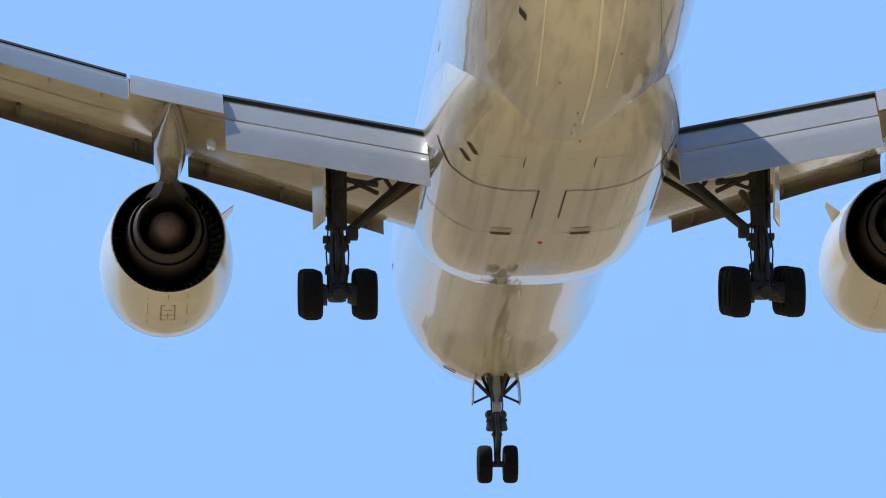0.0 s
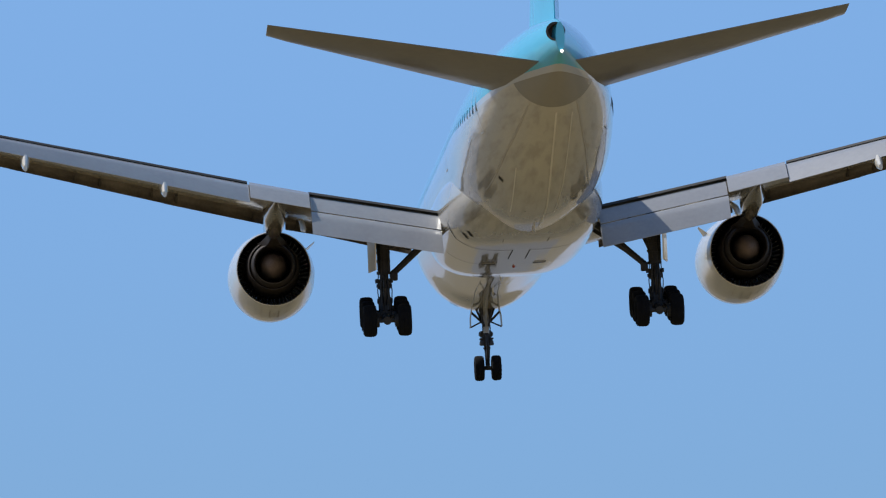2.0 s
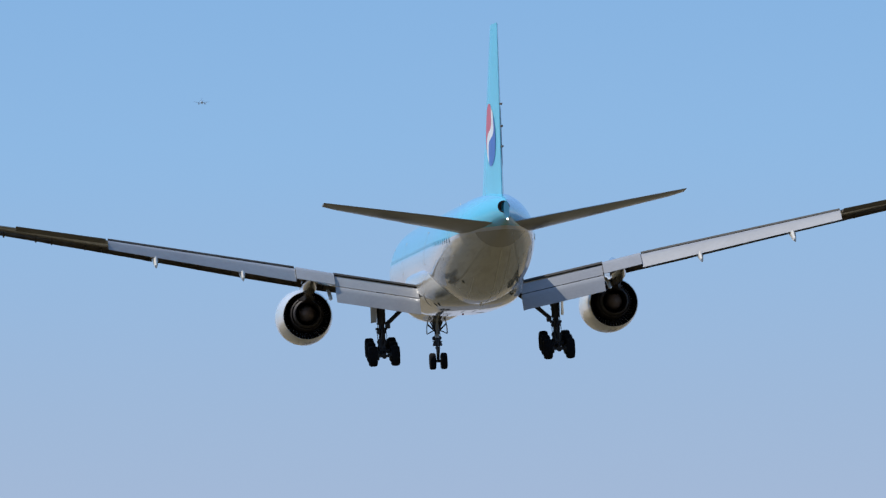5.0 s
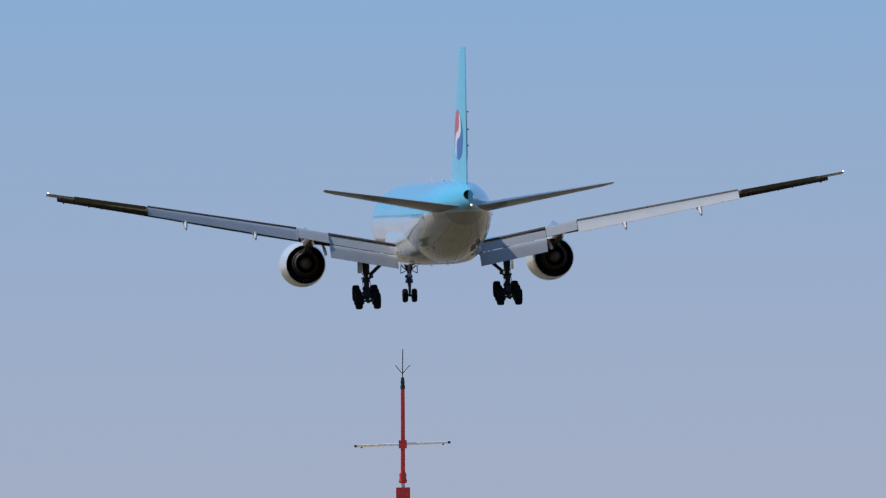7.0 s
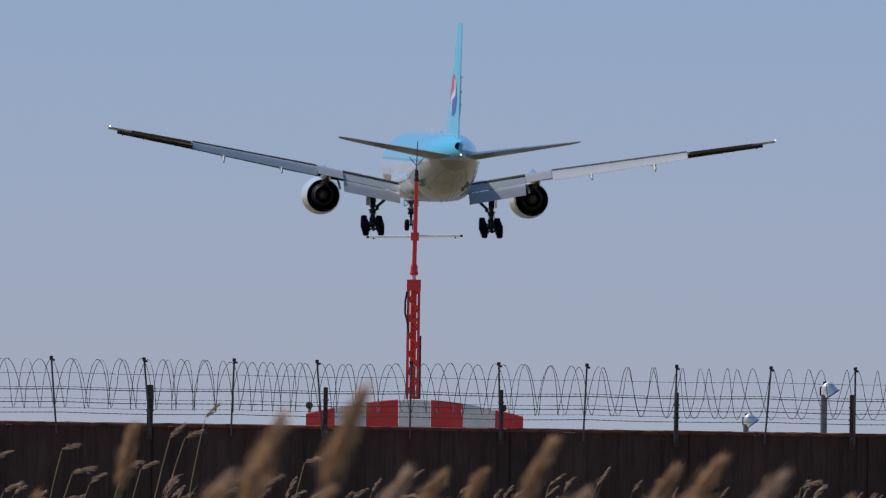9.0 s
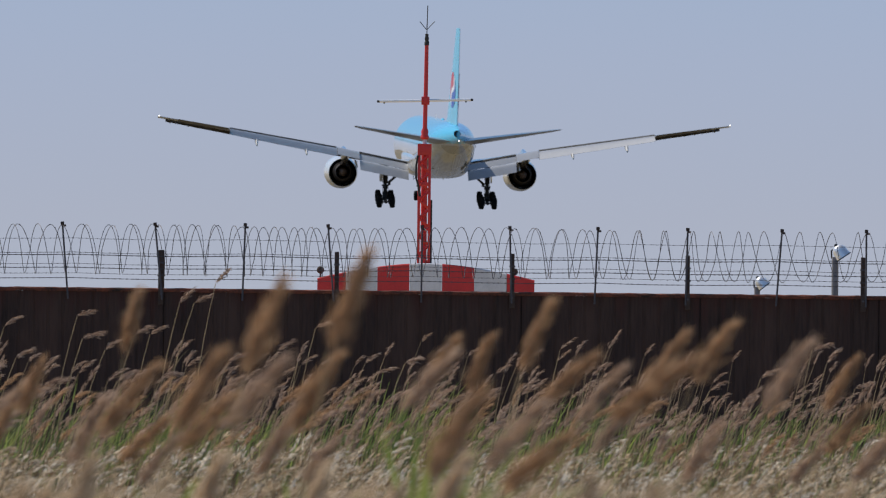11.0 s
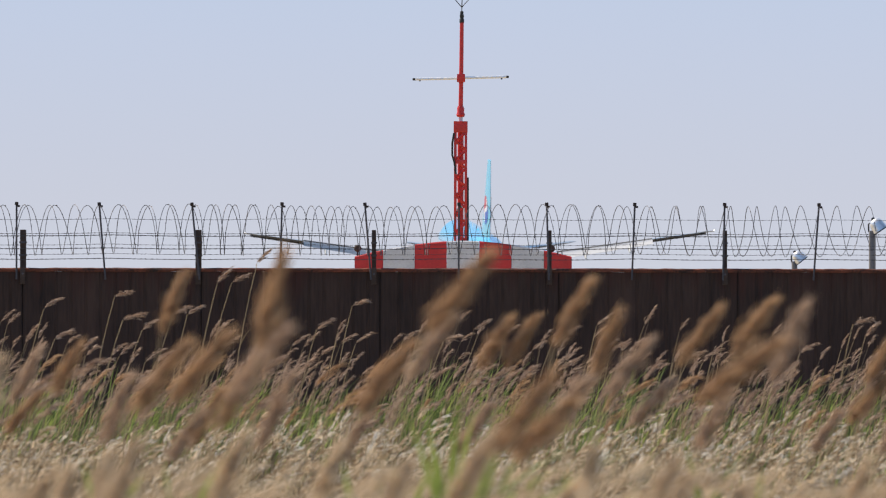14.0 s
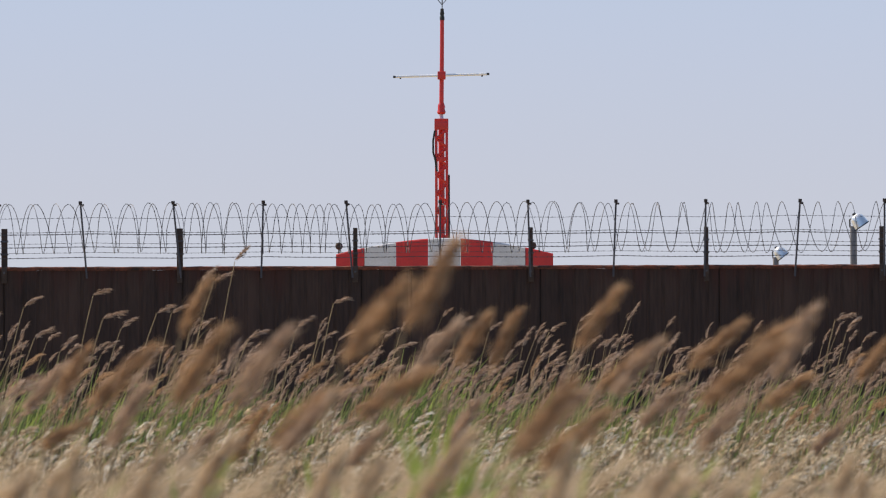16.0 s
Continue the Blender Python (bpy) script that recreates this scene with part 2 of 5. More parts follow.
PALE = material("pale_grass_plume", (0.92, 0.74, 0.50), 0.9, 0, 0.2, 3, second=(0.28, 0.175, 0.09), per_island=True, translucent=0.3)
STALK = material("dry_stalk", (0.44, 0.31, 0.155), 0.8, 0, 0.2, 3, second=(0.12, 0.08, 0.04), per_island=True, translucent=0.15)
LEAF = material("green_reed_leaf", (0.38, 0.43, 0.10), 0.6, 0, 0.2, 2, second=(0.10, 0.135, 0.035), per_island=True, translucent=0.4)
# brighter copy of the pale plume, with the sunlight put into its colour
CREAM = material("sunlit_cream_plume", (0.97, 0.87, 0.70), 0.9, 0, 0.2, 3, second=(0.50, 0.37, 0.23), per_island=True, translucent=0.3)
DUSK = material("pinkish_tan_plume", (0.62, 0.43, 0.29), 0.9, 0, 0.2, 3, second=(0.36, 0.235, 0.15), per_island=True, translucent=0.45)
TAN = material("tan_plume", (0.78, 0.60, 0.39), 0.9, 0, 0.2, 3, second=(0.48, 0.33, 0.20), per_island=True, translucent=0.4)
FRESH = material("fresh_reed_leaf", (0.37, 0.42, 0.08), 0.5, 0, 0.2, 2, second=(0.14, 0.19, 0.035), per_island=True, translucent=0.45)


def lamp_glow(name, colour, power):
    m = material(name, colour, 0.3)
    b = m.node_tree.nodes["Principled BSDF"]
    b.inputs["Emission Color"].default_value, b.inputs["Emission Strength"].default_value = (*colour, 1), power
    return m


GLOW = lamp_glow("tail_light_lens", (1.0, 0.97, 0.9), 3.0)


# ---- mesh helpers ----
def part(name, bm, mat, parent=None, label="", smooth=True):
    bmesh.ops.recalc_face_normals(bm, faces=bm.faces)
    me = bpy.data.meshes.new(name)
    bm.to_mesh(me)
    bm.free()
    me.materials.append(mat)
    if smooth:
        for p in me.polygons:
            p.use_smooth = True
        me.set_sharp_from_angle(angle=radians(35))
    ob = new(name, me)
    ob.parent = parent
    if label:
        tagged(ob, label)
    return ob


def raw(name, verts, faces, mat, parent=None, label=""):
    me = bpy.data.meshes.new(name)
    me.from_pydata(verts, [], faces)
    me.materials.append(mat)
    ob = new(name, me)
    ob.parent = parent
    if label:
        tagged(ob, label)
    return ob


def thing(name, label, category, group="", m=None):
    ob = new(name)
    ob.empty_display_size = 0.3
    if m is not None:
        ob.matrix_basis = m
    return tagged(ob, label, category, group)


def loft(rings, bm=None, closed=True, caps=True):
    bm = bm or bmesh.new()
    vs = [[bm.verts.new(p) for p in r] for r in rings]
    n = len(rings[0])
    for a, b in zip(vs, vs[1:]):
        for i in range(n if closed else n - 1):
            j = (i + 1) % n
            bm.faces.new((a[i], a[j], b[j], b[i]))
    if caps and closed:
        bm.faces.new(list(reversed(vs[0])))
        bm.faces.new(vs[-1])
    return bm


def tube(points, r, n=8, bm=None, caps=True):
    """A round bar along the points; r is a radius or one radius a point."""
    pts = [Vector(p) for p in points]
    rings = []
    for i, p in enumerate(pts):
        d = (pts[min(i + 1, len(pts) - 1)] - pts[max(i - 1, 0)]).normalized()
        u = d.orthogonal().normalized() if i == 0 else (u - d * u.dot(d)).normalized()
        v, rr = d.cross(u), (r[i] if isinstance(r, (list, tuple)) else r)
        rings.append([p + rr * (u * math.cos(k * math.tau / n) + v * math.sin(k * math.tau / n)) for k in range(n)])
    return loft(rings, bm, True, caps)


def box(x0, x1, y0, y1, z0, z1, bm=None, bevel=0.0):
    b = bmesh.new()
    vs = [b.verts.new((x, y, z)) for x in (x0, x1) for y in (y0, y1) for z in (z0, z1)]
    for f in ((0, 1, 3, 2), (4, 6, 7, 5), (0, 4, 5, 1), (2, 3, 7, 6), (0, 2, 6, 4), (1, 5, 7, 3)):
        b.faces.new([vs[i] for i in f])
    if bevel:
        bmesh.ops.bevel(b, geom=b.edges[:], offset=bevel, segments=2, affect="EDGES", profile=0.6)
    if bm is None:
        return b
    me = bpy.data.meshes.new("tmp")
    b.to_mesh(me)
    b.free()
    bm.from_mesh(me)
    bpy.data.meshes.remove(me)
    return bm


def turned(profile, centre, axis="y", n=40, bm=None):
    """A body of revolution: profile of (along, radius) about an axis through centre."""
    rings = []
    for a, r in profile:
        ring = []
        for k in range(n):
            c, s = r * math.cos(k * math.tau / n), r * math.sin(k * math.tau / n)
            p = {"y": (c, a, s), "x": (a, c, s), "z": (c, s, a)}[axis]
            ring.append(Vector(centre) + Vector(p))
        rings.append(ring)
    return loft(rings, bm, True, False)


def curve_at(table, t):
    """Smooth value of a table of rows (t, a, b, ...) at t."""
    if t <= table[0][0]:
        return table[0][1:]
    for i in range(len(table) - 1):
        if t <= table[i + 1][0]:
            p, q = table[i], table[i + 1]
            o, s = table[max(i - 1, 0)], table[min(i + 2, len(table) - 1)]
            h, u = q[0] - p[0], (t - p[0]) / (q[0] - p[0])
            out = []
            for k in range(1, len(p)):
                m0 = (q[k] - o[k]) / (q[0] - o[0]) * h
                m1 = (s[k] - p[k]) / (s[0] - p[0]) * h
                out.append((2 * u**3 - 3 * u**2 + 1) * p[k] + (u**3 - 2 * u**2 + u) * m0 + (3 * u**2 - 2 * u**3) * q[k] + (u**3 - u**2) * m1)
            return out
    return table[-1][1:]


# ---- the ground, runway and wall ----
def ground():
    bm = bmesh.new()
    xs = [-4000, -600, -120, -40, -20, -10, 0, 10, 20, 40, 120, 600, 4000]
    ys = [-1500, -60, -6, -2, 2, 8, 20, 40, 70, 100, 130, 160, 300, 500, 940, 1500, 4800]
    grid = [[bm.verts.new((x, y, 0.55 if (y in (-2, 2) and abs(x) < 100) else (-9.2 if y >= 940 else -3.5 if y == 500 else 0.0))) for y in ys] for x in xs]
    for a, b in zip(grid, grid[1:]):
        for i in range(len(ys) - 1):
            bm.faces.new((a[i], b[i], b[i + 1], a[i + 1]))
    tagged(part("ground", bm, GROUND), "flat field of dry tan soil and stubble", "ground", kind="structure")
    tagged(part("runway", box(-30, 34, 950, 4200, -9.4, -9.18), TARMAC), "grey asphalt runway beyond the wall", "runway", kind="structure")


ground()
WALL_Y, WALL_TOP = 146.0, 2.72


def wall():
    """Ribbed concrete panels between posts, under one coping."""
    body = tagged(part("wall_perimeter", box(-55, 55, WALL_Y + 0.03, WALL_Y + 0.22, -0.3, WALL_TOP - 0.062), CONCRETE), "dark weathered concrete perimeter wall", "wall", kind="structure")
    step = 3.07
    prof = [(0.012, 0.03), (0.012, 0.0)]
    n = 12
    for i in range(n):
        x0 = 0.012 + (step - 0.024) * i / n
        x1 = 0.012 + (step - 0.024) * (i + 1) / n
        prof += [(x0 + 0.03, 0.0), (x0 + 0.045, 0.014), (x0 + 0.075, 0.014), (x0 + 0.09, 0.0)] if i else []
    prof += [(step - 0.012, 0.0), (step - 0.012, 0.03)]
    bm = loft([[(x, y - 0.0, z) for x, y in prof] for z in (-0.3, WALL_TOP - 0.064)])
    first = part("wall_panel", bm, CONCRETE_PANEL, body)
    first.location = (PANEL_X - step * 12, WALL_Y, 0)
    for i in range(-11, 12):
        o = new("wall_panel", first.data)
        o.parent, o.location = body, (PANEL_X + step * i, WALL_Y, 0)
    rng = random.Random(2)
    rings, x = [], -55.0
    while x < 55:
        a, b, c = (rng.uniform(-0.012, 0.006) for _ in range(3))
        rings.append([(x, WALL_Y - 0.03 - a, WALL_TOP - 0.06 - 1.5 * abs(c)), (x, WALL_Y - 0.035 + b, WALL_TOP - 0.015 + a), (x, WALL_Y - 0.015, WALL_TOP + b * 0.8), (x, WALL_Y + 0.24, WALL_TOP + c * 0.5), (x, WALL_Y + 0.25, WALL_TOP - 0.06)])
        x += rng.uniform(0.07, 0.28) if abs(x) < 12 else 1.0
    tagged(part("wall_coping", loft(rings), RUST), "rust-stained coping along the wall top", "coping", kind="structure")


PANEL_X = -4.45
wall()


# ---- the airliner ----
ZC = 5.65
FUSE_TABLE = [  # along, half width, top, bottom
    (-31.3, 0.16, 7.95, 6.85), (-30.4, 0.42, 8.15, 6.62), (-28.5, 0.95, 8.4, 6.1), (-26, 1.6, 8.6, 5.4), (-22, 2.38, 8.73, 4.35),
    (-18, 2.78, 8.75, 3.45), (-14, 3.0, 8.75, 2.82), (-10, 3.1, 8.75, 2.55), (0, 3.1, 8.75, 2.55), (22, 3.1, 8.75, 2.55), (25.5, 3.0, 8.6, 2.34),
    (28.2, 2.5, 7.8, 2.50), (30, 1.8, 6.8, 3.15), (31.2, 0.98, 5.9, 4.1), (31.8, 0.12, 4.95, 4.75)]
FAIR_TABLE = [  # along, half width, bottom
    (-11.5, 1.9, 3.0), (-9.5, 2.5, 2.75), (-7, 2.95, 2.5), (-4, 3.22, 2.36), (0, 3.3, 2.3), (6, 3.3, 2.28), (9, 3.2, 2.3), (11, 2.95, 2.4), (12.3, 2.4, 2.52)]


FAIR_P, FAIR_Q = 0.60, 0.68  # how square the fairing's section is


def fuse_ring(y, n=48):
    w, top, bot = curve_at(FUSE_TABLE, y)
    zc, h = (top + bot) / 2, (top - bot) / 2
    return [(w * math.sin(k * math.tau / n), y, zc + h * math.cos(k * math.tau / n)) for k in range(n)]


def fair_ring(y, n=72):
    w, bot = curve_at(FAIR_TABLE, y)
    ring, zt = [], 4.4
    for k in range(n):
        a = k * math.tau / n
        c, s = math.cos(a), math.sin(a)
        ring.append((w * math.copysign(abs(c) ** FAIR_P, c), y, zt + (zt - bot) * math.copysign(abs(s) ** FAIR_Q, s) * (1 if s < 0 else 0.4)))
    return ring


def belly(x, y):
    """Height of the underside at a place on the aircraft."""
    w, top, bot = curve_at(FUSE_TABLE, y)
    z = (top + bot) / 2 - (top - bot) / 2 * math.sqrt(max(0, 1 - (x / w) ** 2))
    if -11.5 < y < 12.3:
        w, bot = curve_at(FAIR_TABLE, y)
        if abs(x) < w:
            c = (abs(x) / w) ** (1 / FAIR_P)
            z = min(z, 4.4 - (4.4 - bot) * math.sqrt(max(0, 1 - c * c)) ** FAIR_Q)
    return z


def ribbon(points, width, lift=0.016, fn=belly, bm=None):
    """A thin strip laid on the underside along points (x, y)."""
    bm = bm or bmesh.new()
    pts = [Vector(p) for p in points]
    dense = []
    for a, b in zip(pts, pts[1:]):
        k = max(1, int((b - a).length / 0.25))
        dense += [a.lerp(b, i / k) for i in range(k)]
    dense.append(pts[-1])
    last = None
    for i, p in enumerate(dense):
        d = (dense[min(i + 1, len(dense) - 1)] - dense[max(i - 1, 0)]).normalized()
        s = Vector((-d.y, d.x)) * width / 2
        pair = [bm.verts.new((q.x, q.y, fn(q.x, q.y) - lift)) for q in (p - s, p + s)]
        if last:
            bm.faces.new((last[0], last[1], pair[1], pair[0]))
        last = pair
    return bm


def patch(x0, x1, y0, y1, bm=None, lift=0.014, skew=0.0):
    bm = bm or bmesh.new()
    n = 4
    g = [[bm.verts.new((xx := x0 + (x1 - x0) * i / n, yy := y0 + (y1 - y0) * j / n + skew * i / n, belly(xx, yy) - lift)) for j in range(n + 1)] for i in range(n + 1)]
    for i in range(n):
        for j in range(n):
            bm.faces.new((g[i][j], g[i + 1][j], g[i + 1][j + 1], g[i][j + 1]))
    return bm


# the wing, for the right side; the left is its mirror image
def wing_te(x):
    """Place of the fixed trailing edge at a distance x from the centre line."""
    rows = [(0, -1.25, 3.35), (3, -1.23, 3.89), (8.5, -1.12, 4.94), (10.8, -1.3, 5.42), (22.8, -8.1, 7.42), (30.46, -11.65, 8.65)]
    for a, b in zip(rows, rows[1:]):
        if x <= b[0]:
            u = (x - a[0]) / (b[0] - a[0])
            return a[1] + u * (b[1] - a[1]), a[2] + u * (b[2] - a[2])
    return rows[-1][1:]


def wing_le(x):
    y = 9.4 - (x - 3.1) * 0.694
    yt, zt = wing_te(x)
    return y, zt + 0.02 * (y - yt) - 0.48 + 0.013 * max(0, x - 12)


def wing_ring(x, n=14, sx=1):
    yt, zt = wing_te(x)
    yl, zl = wing_le(x)
    c = yl - yt
    th = (0.125 - 0.035 * x / 30) * c
    up, lo = [], []
    for i in range(n + 1):
        s = 0.5 - 0.5 * math.cos(math.pi * i / n)
        f = 2.6 * (math.sqrt(s) * 0.60 - 0.30 * s - 0.30 * s**3)
        y, z = yl + (yt - yl) * s, zl + (zt - zl) * s
        up.append((sx * x, y, z + th * 0.42 * f))
        lo.append((sx * x, y, z - th * 0.62 * f - (0.05 if i == n else 0)))
    return list(reversed(up)) + lo[1:]


def flap_ring(x, y, z, chord, droop, thick, sx):
    """A flap's section: nose at (y, z), drooped by an angle in degrees."""
    c, s = math.cos(radians(droop)), math.sin(radians(droop))
    pts = [(0, -0.35), (0.02, 0.2), (0.12, 0.45), (0.35, 0.42), (0.7, 0.2), (1, 0.03), (1, -0.03), (0.6, -0.25), (0.2, -0.5), (0.04, -0.55)]
    return [(sx * x, y - chord * u * c + thick * v * s * -1, z - chord * u * s + thick * v * c) for u, v in pts]


def slat_ring(x, size, sx):
    yl, zl = wing_le(x)
    outer = [(-0.25, 0.30), (0.2, 0.28), (0.48, 0.1), (0.55, -0.15), (0.42, -0.45), (0.22, -0.62)]
    inner = [(0.2, -0.6), (0.33, -0.4), (0.42, -0.14), (0.36, 0.03), (0.15, 0.2), (-0.25, 0.28)]
    return [(sx * x, yl + 0.05 + size * u, zl - (0.12 if x < 9 else 0.2 - 0.012 * max(0, x - 14)) + size * v) for u, v in outer + inner]


AIR = thing("airliner", "twin-engined airliner, pale blue above, off-white below, gear down", "airplane")


def airliner():
    # body
    ys = [-31.3, -31, -30.4, -29.5, -28.5, -27.2] + list(np.arange(-26, 23, 1.0)) + [23.5, 25, 26.5, 28, 29, 30, 30.7, 31.2, 31.6, 31.8]
    part("fuselage", loft([fuse_ring(y) for y in ys]), FUSE, AIR, "pale blue and off-white painted fuselage")
    part("belly_fairing", loft([fair_ring(y) for y in np.arange(-11.5, 12.31, 0.7)]), FUSE, AIR, "off-white belly fairing with streaks")
    for s in (-1, 1):
        for pts, w in (([(s * 3.05, -4.2), (s * 2.7, -3.0), (s * 2.0, -2.2), (s * 1.1, -1.9), (s * 0.35, -1.9)], 0.055), ([(s * 0.35, -1.9), (s * 0.35, 1.6)], 0.035),
                       ([(s * 0.35, 3.6), (s * 1.8, 3.6), (s * 3.1, 2.4)], 0.03), ([(s * 1.6, -5.6), (s * 0.9, -5.6), (s * 0.9, -4.6)], 0.02)):
            part("panel_seam", ribbon(pts, w), DARK, AIR, "dark panel seam")
    part("nose_vent", patch(-1.5, -1.15, 26.3, 26.5), DARK, AIR, "dark slot under the nose")
    # pale ribbons paint in the bright sky reflections that run along the skin
    for pts, w in (([(0.12, -25.4), (0.2, -20), (0.34, -14), (0.3, -9.2)], 0.07), ([(0.75, -25), (0.8, -17), (0.7, -12.5)], 0.045), ([(-1.1, -19), (-1.0, -12.5)], 0.04)):
        part("reflection_streak", ribbon(pts, w, 0.009), STREAK, AIR, "pale streak painted for a reflection along the belly")
    for s in (-1, 1):
        part("vent_stain", patch(s * 1.05 - 0.26, s * 1.05 + 0.26, 3.0, 3.5, lift=0.012), STAIN, AIR, "brownish stain behind the vent")
        part("tail_seam", ribbon([(s * 0.9, -25.8), (s * 1.55, -20), (s * 2.0, -14)], 0.03), FAINT, AIR, "faint skin seam")
    for x, y in ((0.0, 13.4), (0.0, 19.8), (0.12, -9.0)):
        z = belly(x, y)
        part("blade_antenna", loft([[(x - 0.03, yy, zz), (x + 0.03, yy, zz), (x + 0.012, yy - 0.1, zz - 0.26), (x - 0.012, yy - 0.1, zz - 0.26)] for yy, zz in ((y - 0.22, z + 0.03), (y + 0.2, z + 0.03))]), WHITE, AIR, "small white blade antenna")
    for x in (-1.05, 1.05):
        part("belly_vent", patch(x - 0.26, x + 0.26, 3.5, 3.86), DARK, AIR, "dark belly vent slot")
    part("belly_beacon", turned([(0.06, 0.06), (0.0, 0.07), (-0.05, 0.04), (-0.07, 0.0)], (0.06, 4.9, belly(0.06, 4.9)), "z", 12), BEACON, AIR, "dark red beacon lens")
    for pts in ([(-2.50, -5.15), (-2.27, -4.4)], [(-2.35, -6.0), (-2.13, -5.25)]):
        part("side_vent", ribbon(pts, 0.12, 0.02), DARK, AIR, "dark vent slot")
    part("outflow_vent", patch(-1.66, -1.48, -17.1, -16.75, skew=0.25), DARK, AIR, "dark vent slot")
    part("drain_mast", tube([(0.1, -8.2, belly(0.1, -8.2)), (0.1, -8.45, belly(0.1, -8.45) - 0.14)], 0.025, 6), WHITE, AIR)
    for x, y in ((0.35, -7.3), (0.1, -10.5), (-0.5, -13.2), (0.9, -15.0), (1.1, -9.4)):
        part("drain_port", patch(x, x + 0.05, y, y + 0.1), DARK, AIR)
    # tail cone outlet and light
    part("exhaust_outlet", turned([(0.0, 0.34), (-0.1, 0.36), (-0.12, 0.28), (0.3, 0.24), (0.3, 0.0)], (-0.16, -31.12, 7.6), "y", 20), COVE, AIR, "dark tail cone exhaust")
    part("tail_light", turned([(0, 0.0), (-0.03, 0.05), (-0.1, 0.06), (-0.16, 0.0)], (0.03, -31.25, 6.85), "y", 10), GLOW, AIR, "white tail light")
    # cabin windows and doors along both sides
    for s in (-1, 1):
        for i in range(52):
            y = 22 - i * 0.84
            if y < -20.5:
                break
            w, top, bot = curve_at(FUSE_TABLE, y)
            a = math.asin((6.15 - (top + bot) / 2) / ((top - bot) / 2))
            x = w * math.cos(a) + 0.006
            raw("cabin_window", [(s * (x - 0.02 * dz), y + dy, 6.15 + dz) for dy, dz in ((-0.12, -0.17), (0.12, -0.17), (0.12, 0.17), (-0.12, 0.17))], [(0, 1, 2, 3)], PANE, AIR)
        for y in (23.6, 12.2, -6.2, -19.6):
            bm = bmesh.new()
            w, top, bot = curve_at(FUSE_TABLE, y)
            zc, h = (top + bot) / 2, (top - bot) / 2
            for dy0, dy1, z0, z1 in ((-0.55, -0.5, 5.2, 7.1), (0.5, 0.55, 5.2, 7.1), (-0.55, 0.55, 5.15, 5.2), (-0.55, 0.55, 7.1, 7.15)):
                ring = []
                for k in range(7):
                    z = z0 + (z1 - z0) * k / 6
                    ring.append([bm.verts.new((s * (curve_at(FUSE_TABLE, y + d)[0] * math.sqrt(max(0, 1 - ((z - zc) / h) ** 2)) + 0.008), y + d, z)) for d in (dy0, dy1)])
                for a, b in zip(ring, ring[1:]):
                    bm.faces.new((a[0], a[1], b[1], b[0]))
            part("cabin_door", bm, GREY, AIR, "cabin door outline")
    # fin with rudder, emblem and antennas
    def fin_ring(z):
        u = (z - 8.2) / (18.55 - 8.2)
        yl, yt = -18.2 - u * 8.6, -28.6 - u * 1.6
        th = 0.55 * (1 - u) + 0.20 * u
        pts = [(0, 0), (0.03, 0.45), (0.15, 0.85), (0.35, 1), (0.65, 0.75), (1, 0.04)]
        r = [(th * b, yl + (yt - yl) * a, z) for a, b in pts]
        return r + [(-p[0], p[1], p[2]) for p in reversed(r[1:])]
    part("fin", loft([fin_ring(z) for z in np.linspace(8.2, 18.55, 12)]), BLUE, AIR, "pale blue tail fin")
    def fin_x(y, z):
        u = (z - 8.2) / 10.35
        yl, yt = -18.2 - u * 8.6, -28.6 - u * 1.6
        th, a = 0.55 * (1 - u) + 0.20 * u, (y - yl) / (yt - yl)
        return th * float(np.interp(a, [0, 0.03, 0.15, 0.35, 0.65, 1], [0, 0.45, 0.85, 1, 0.75, 0.08]))
    cy, cz, cr = -26.0, 12.1, 1.85
    def disc(mat, name, test, lift, s):
        bm = bmesh.new()
        n, cell = 44, 2 * cr / 44
        vs = {}
        for i in range(n):
            for j in range(n):
                y, z = cy - cr + (i + 0.5) * cell, cz - cr + (j + 0.5) * cell
                if test((y - cy) / cr, (z - cz) / cr):
                    q = []
                    for di, dj in ((0, 0), (1, 0), (1, 1), (0, 1)):
                        k = (i + di, j + dj)
                        if k not in vs:
                            yy, zz = cy - cr + k[0] * cell, cz - cr + k[1] * cell
                            vs[k] = bm.verts.new((s * (fin_x(yy, zz) + lift), yy, zz))
                        q.append(vs[k])
                    bm.faces.new(q)
        part(name, bm, mat, AIR, "round red, white and blue emblem on the fin")
    wave = lambda a: 0.30 * math.sin(a * math.pi)
    ct, st = math.cos(radians(52)), math.sin(radians(52))
    off = lambda a, b: (b * ct + a * st) - wave(a * ct - b * st)  # from the band's middle line
    for s in (-1, 1):
        inside = lambda a, b: a * a + b * b < 1
        disc(CHALK, "emblem_band", lambda a, b: inside(a, b) and abs(off(a, b)) <= 0.2, 0.012, s)
        disc(RED, "emblem_upper", lambda a, b: inside(a, b) and off(a, b) > 0.2, 0.012, s)
        disc(NAVY, "emblem_lower", lambda a, b: inside(a, b) and off(a, b) < -0.2, 0.012, s)
    for z in (11.2, 12.4, 13.7):
        part("rudder_hinge", box(0.03, 0.16, -28.9 - (z - 8.2) * 0.155, -28.4 - (z - 8.2) * 0.155, z, z + 0.11, bevel=0.02), SEAM, AIR, "dark rudder actuator fairing")
    part("roof_antenna", loft([[(0.03, 2.2, z), (0, 2.5, z), (-0.03, 2.2, z), (0, 1.9, z)] for z in (8.7, 9.2)]), WHITE, AIR)
    part("satellite_dome", turned([(-0.7, 0.0), (-0.5, 0.1), (-0.2, 0.17), (0.3, 0.17), (0.6, 0.1), (0.7, 0)], (0, -8, 8.72), "y", 16), BLUE, AIR)
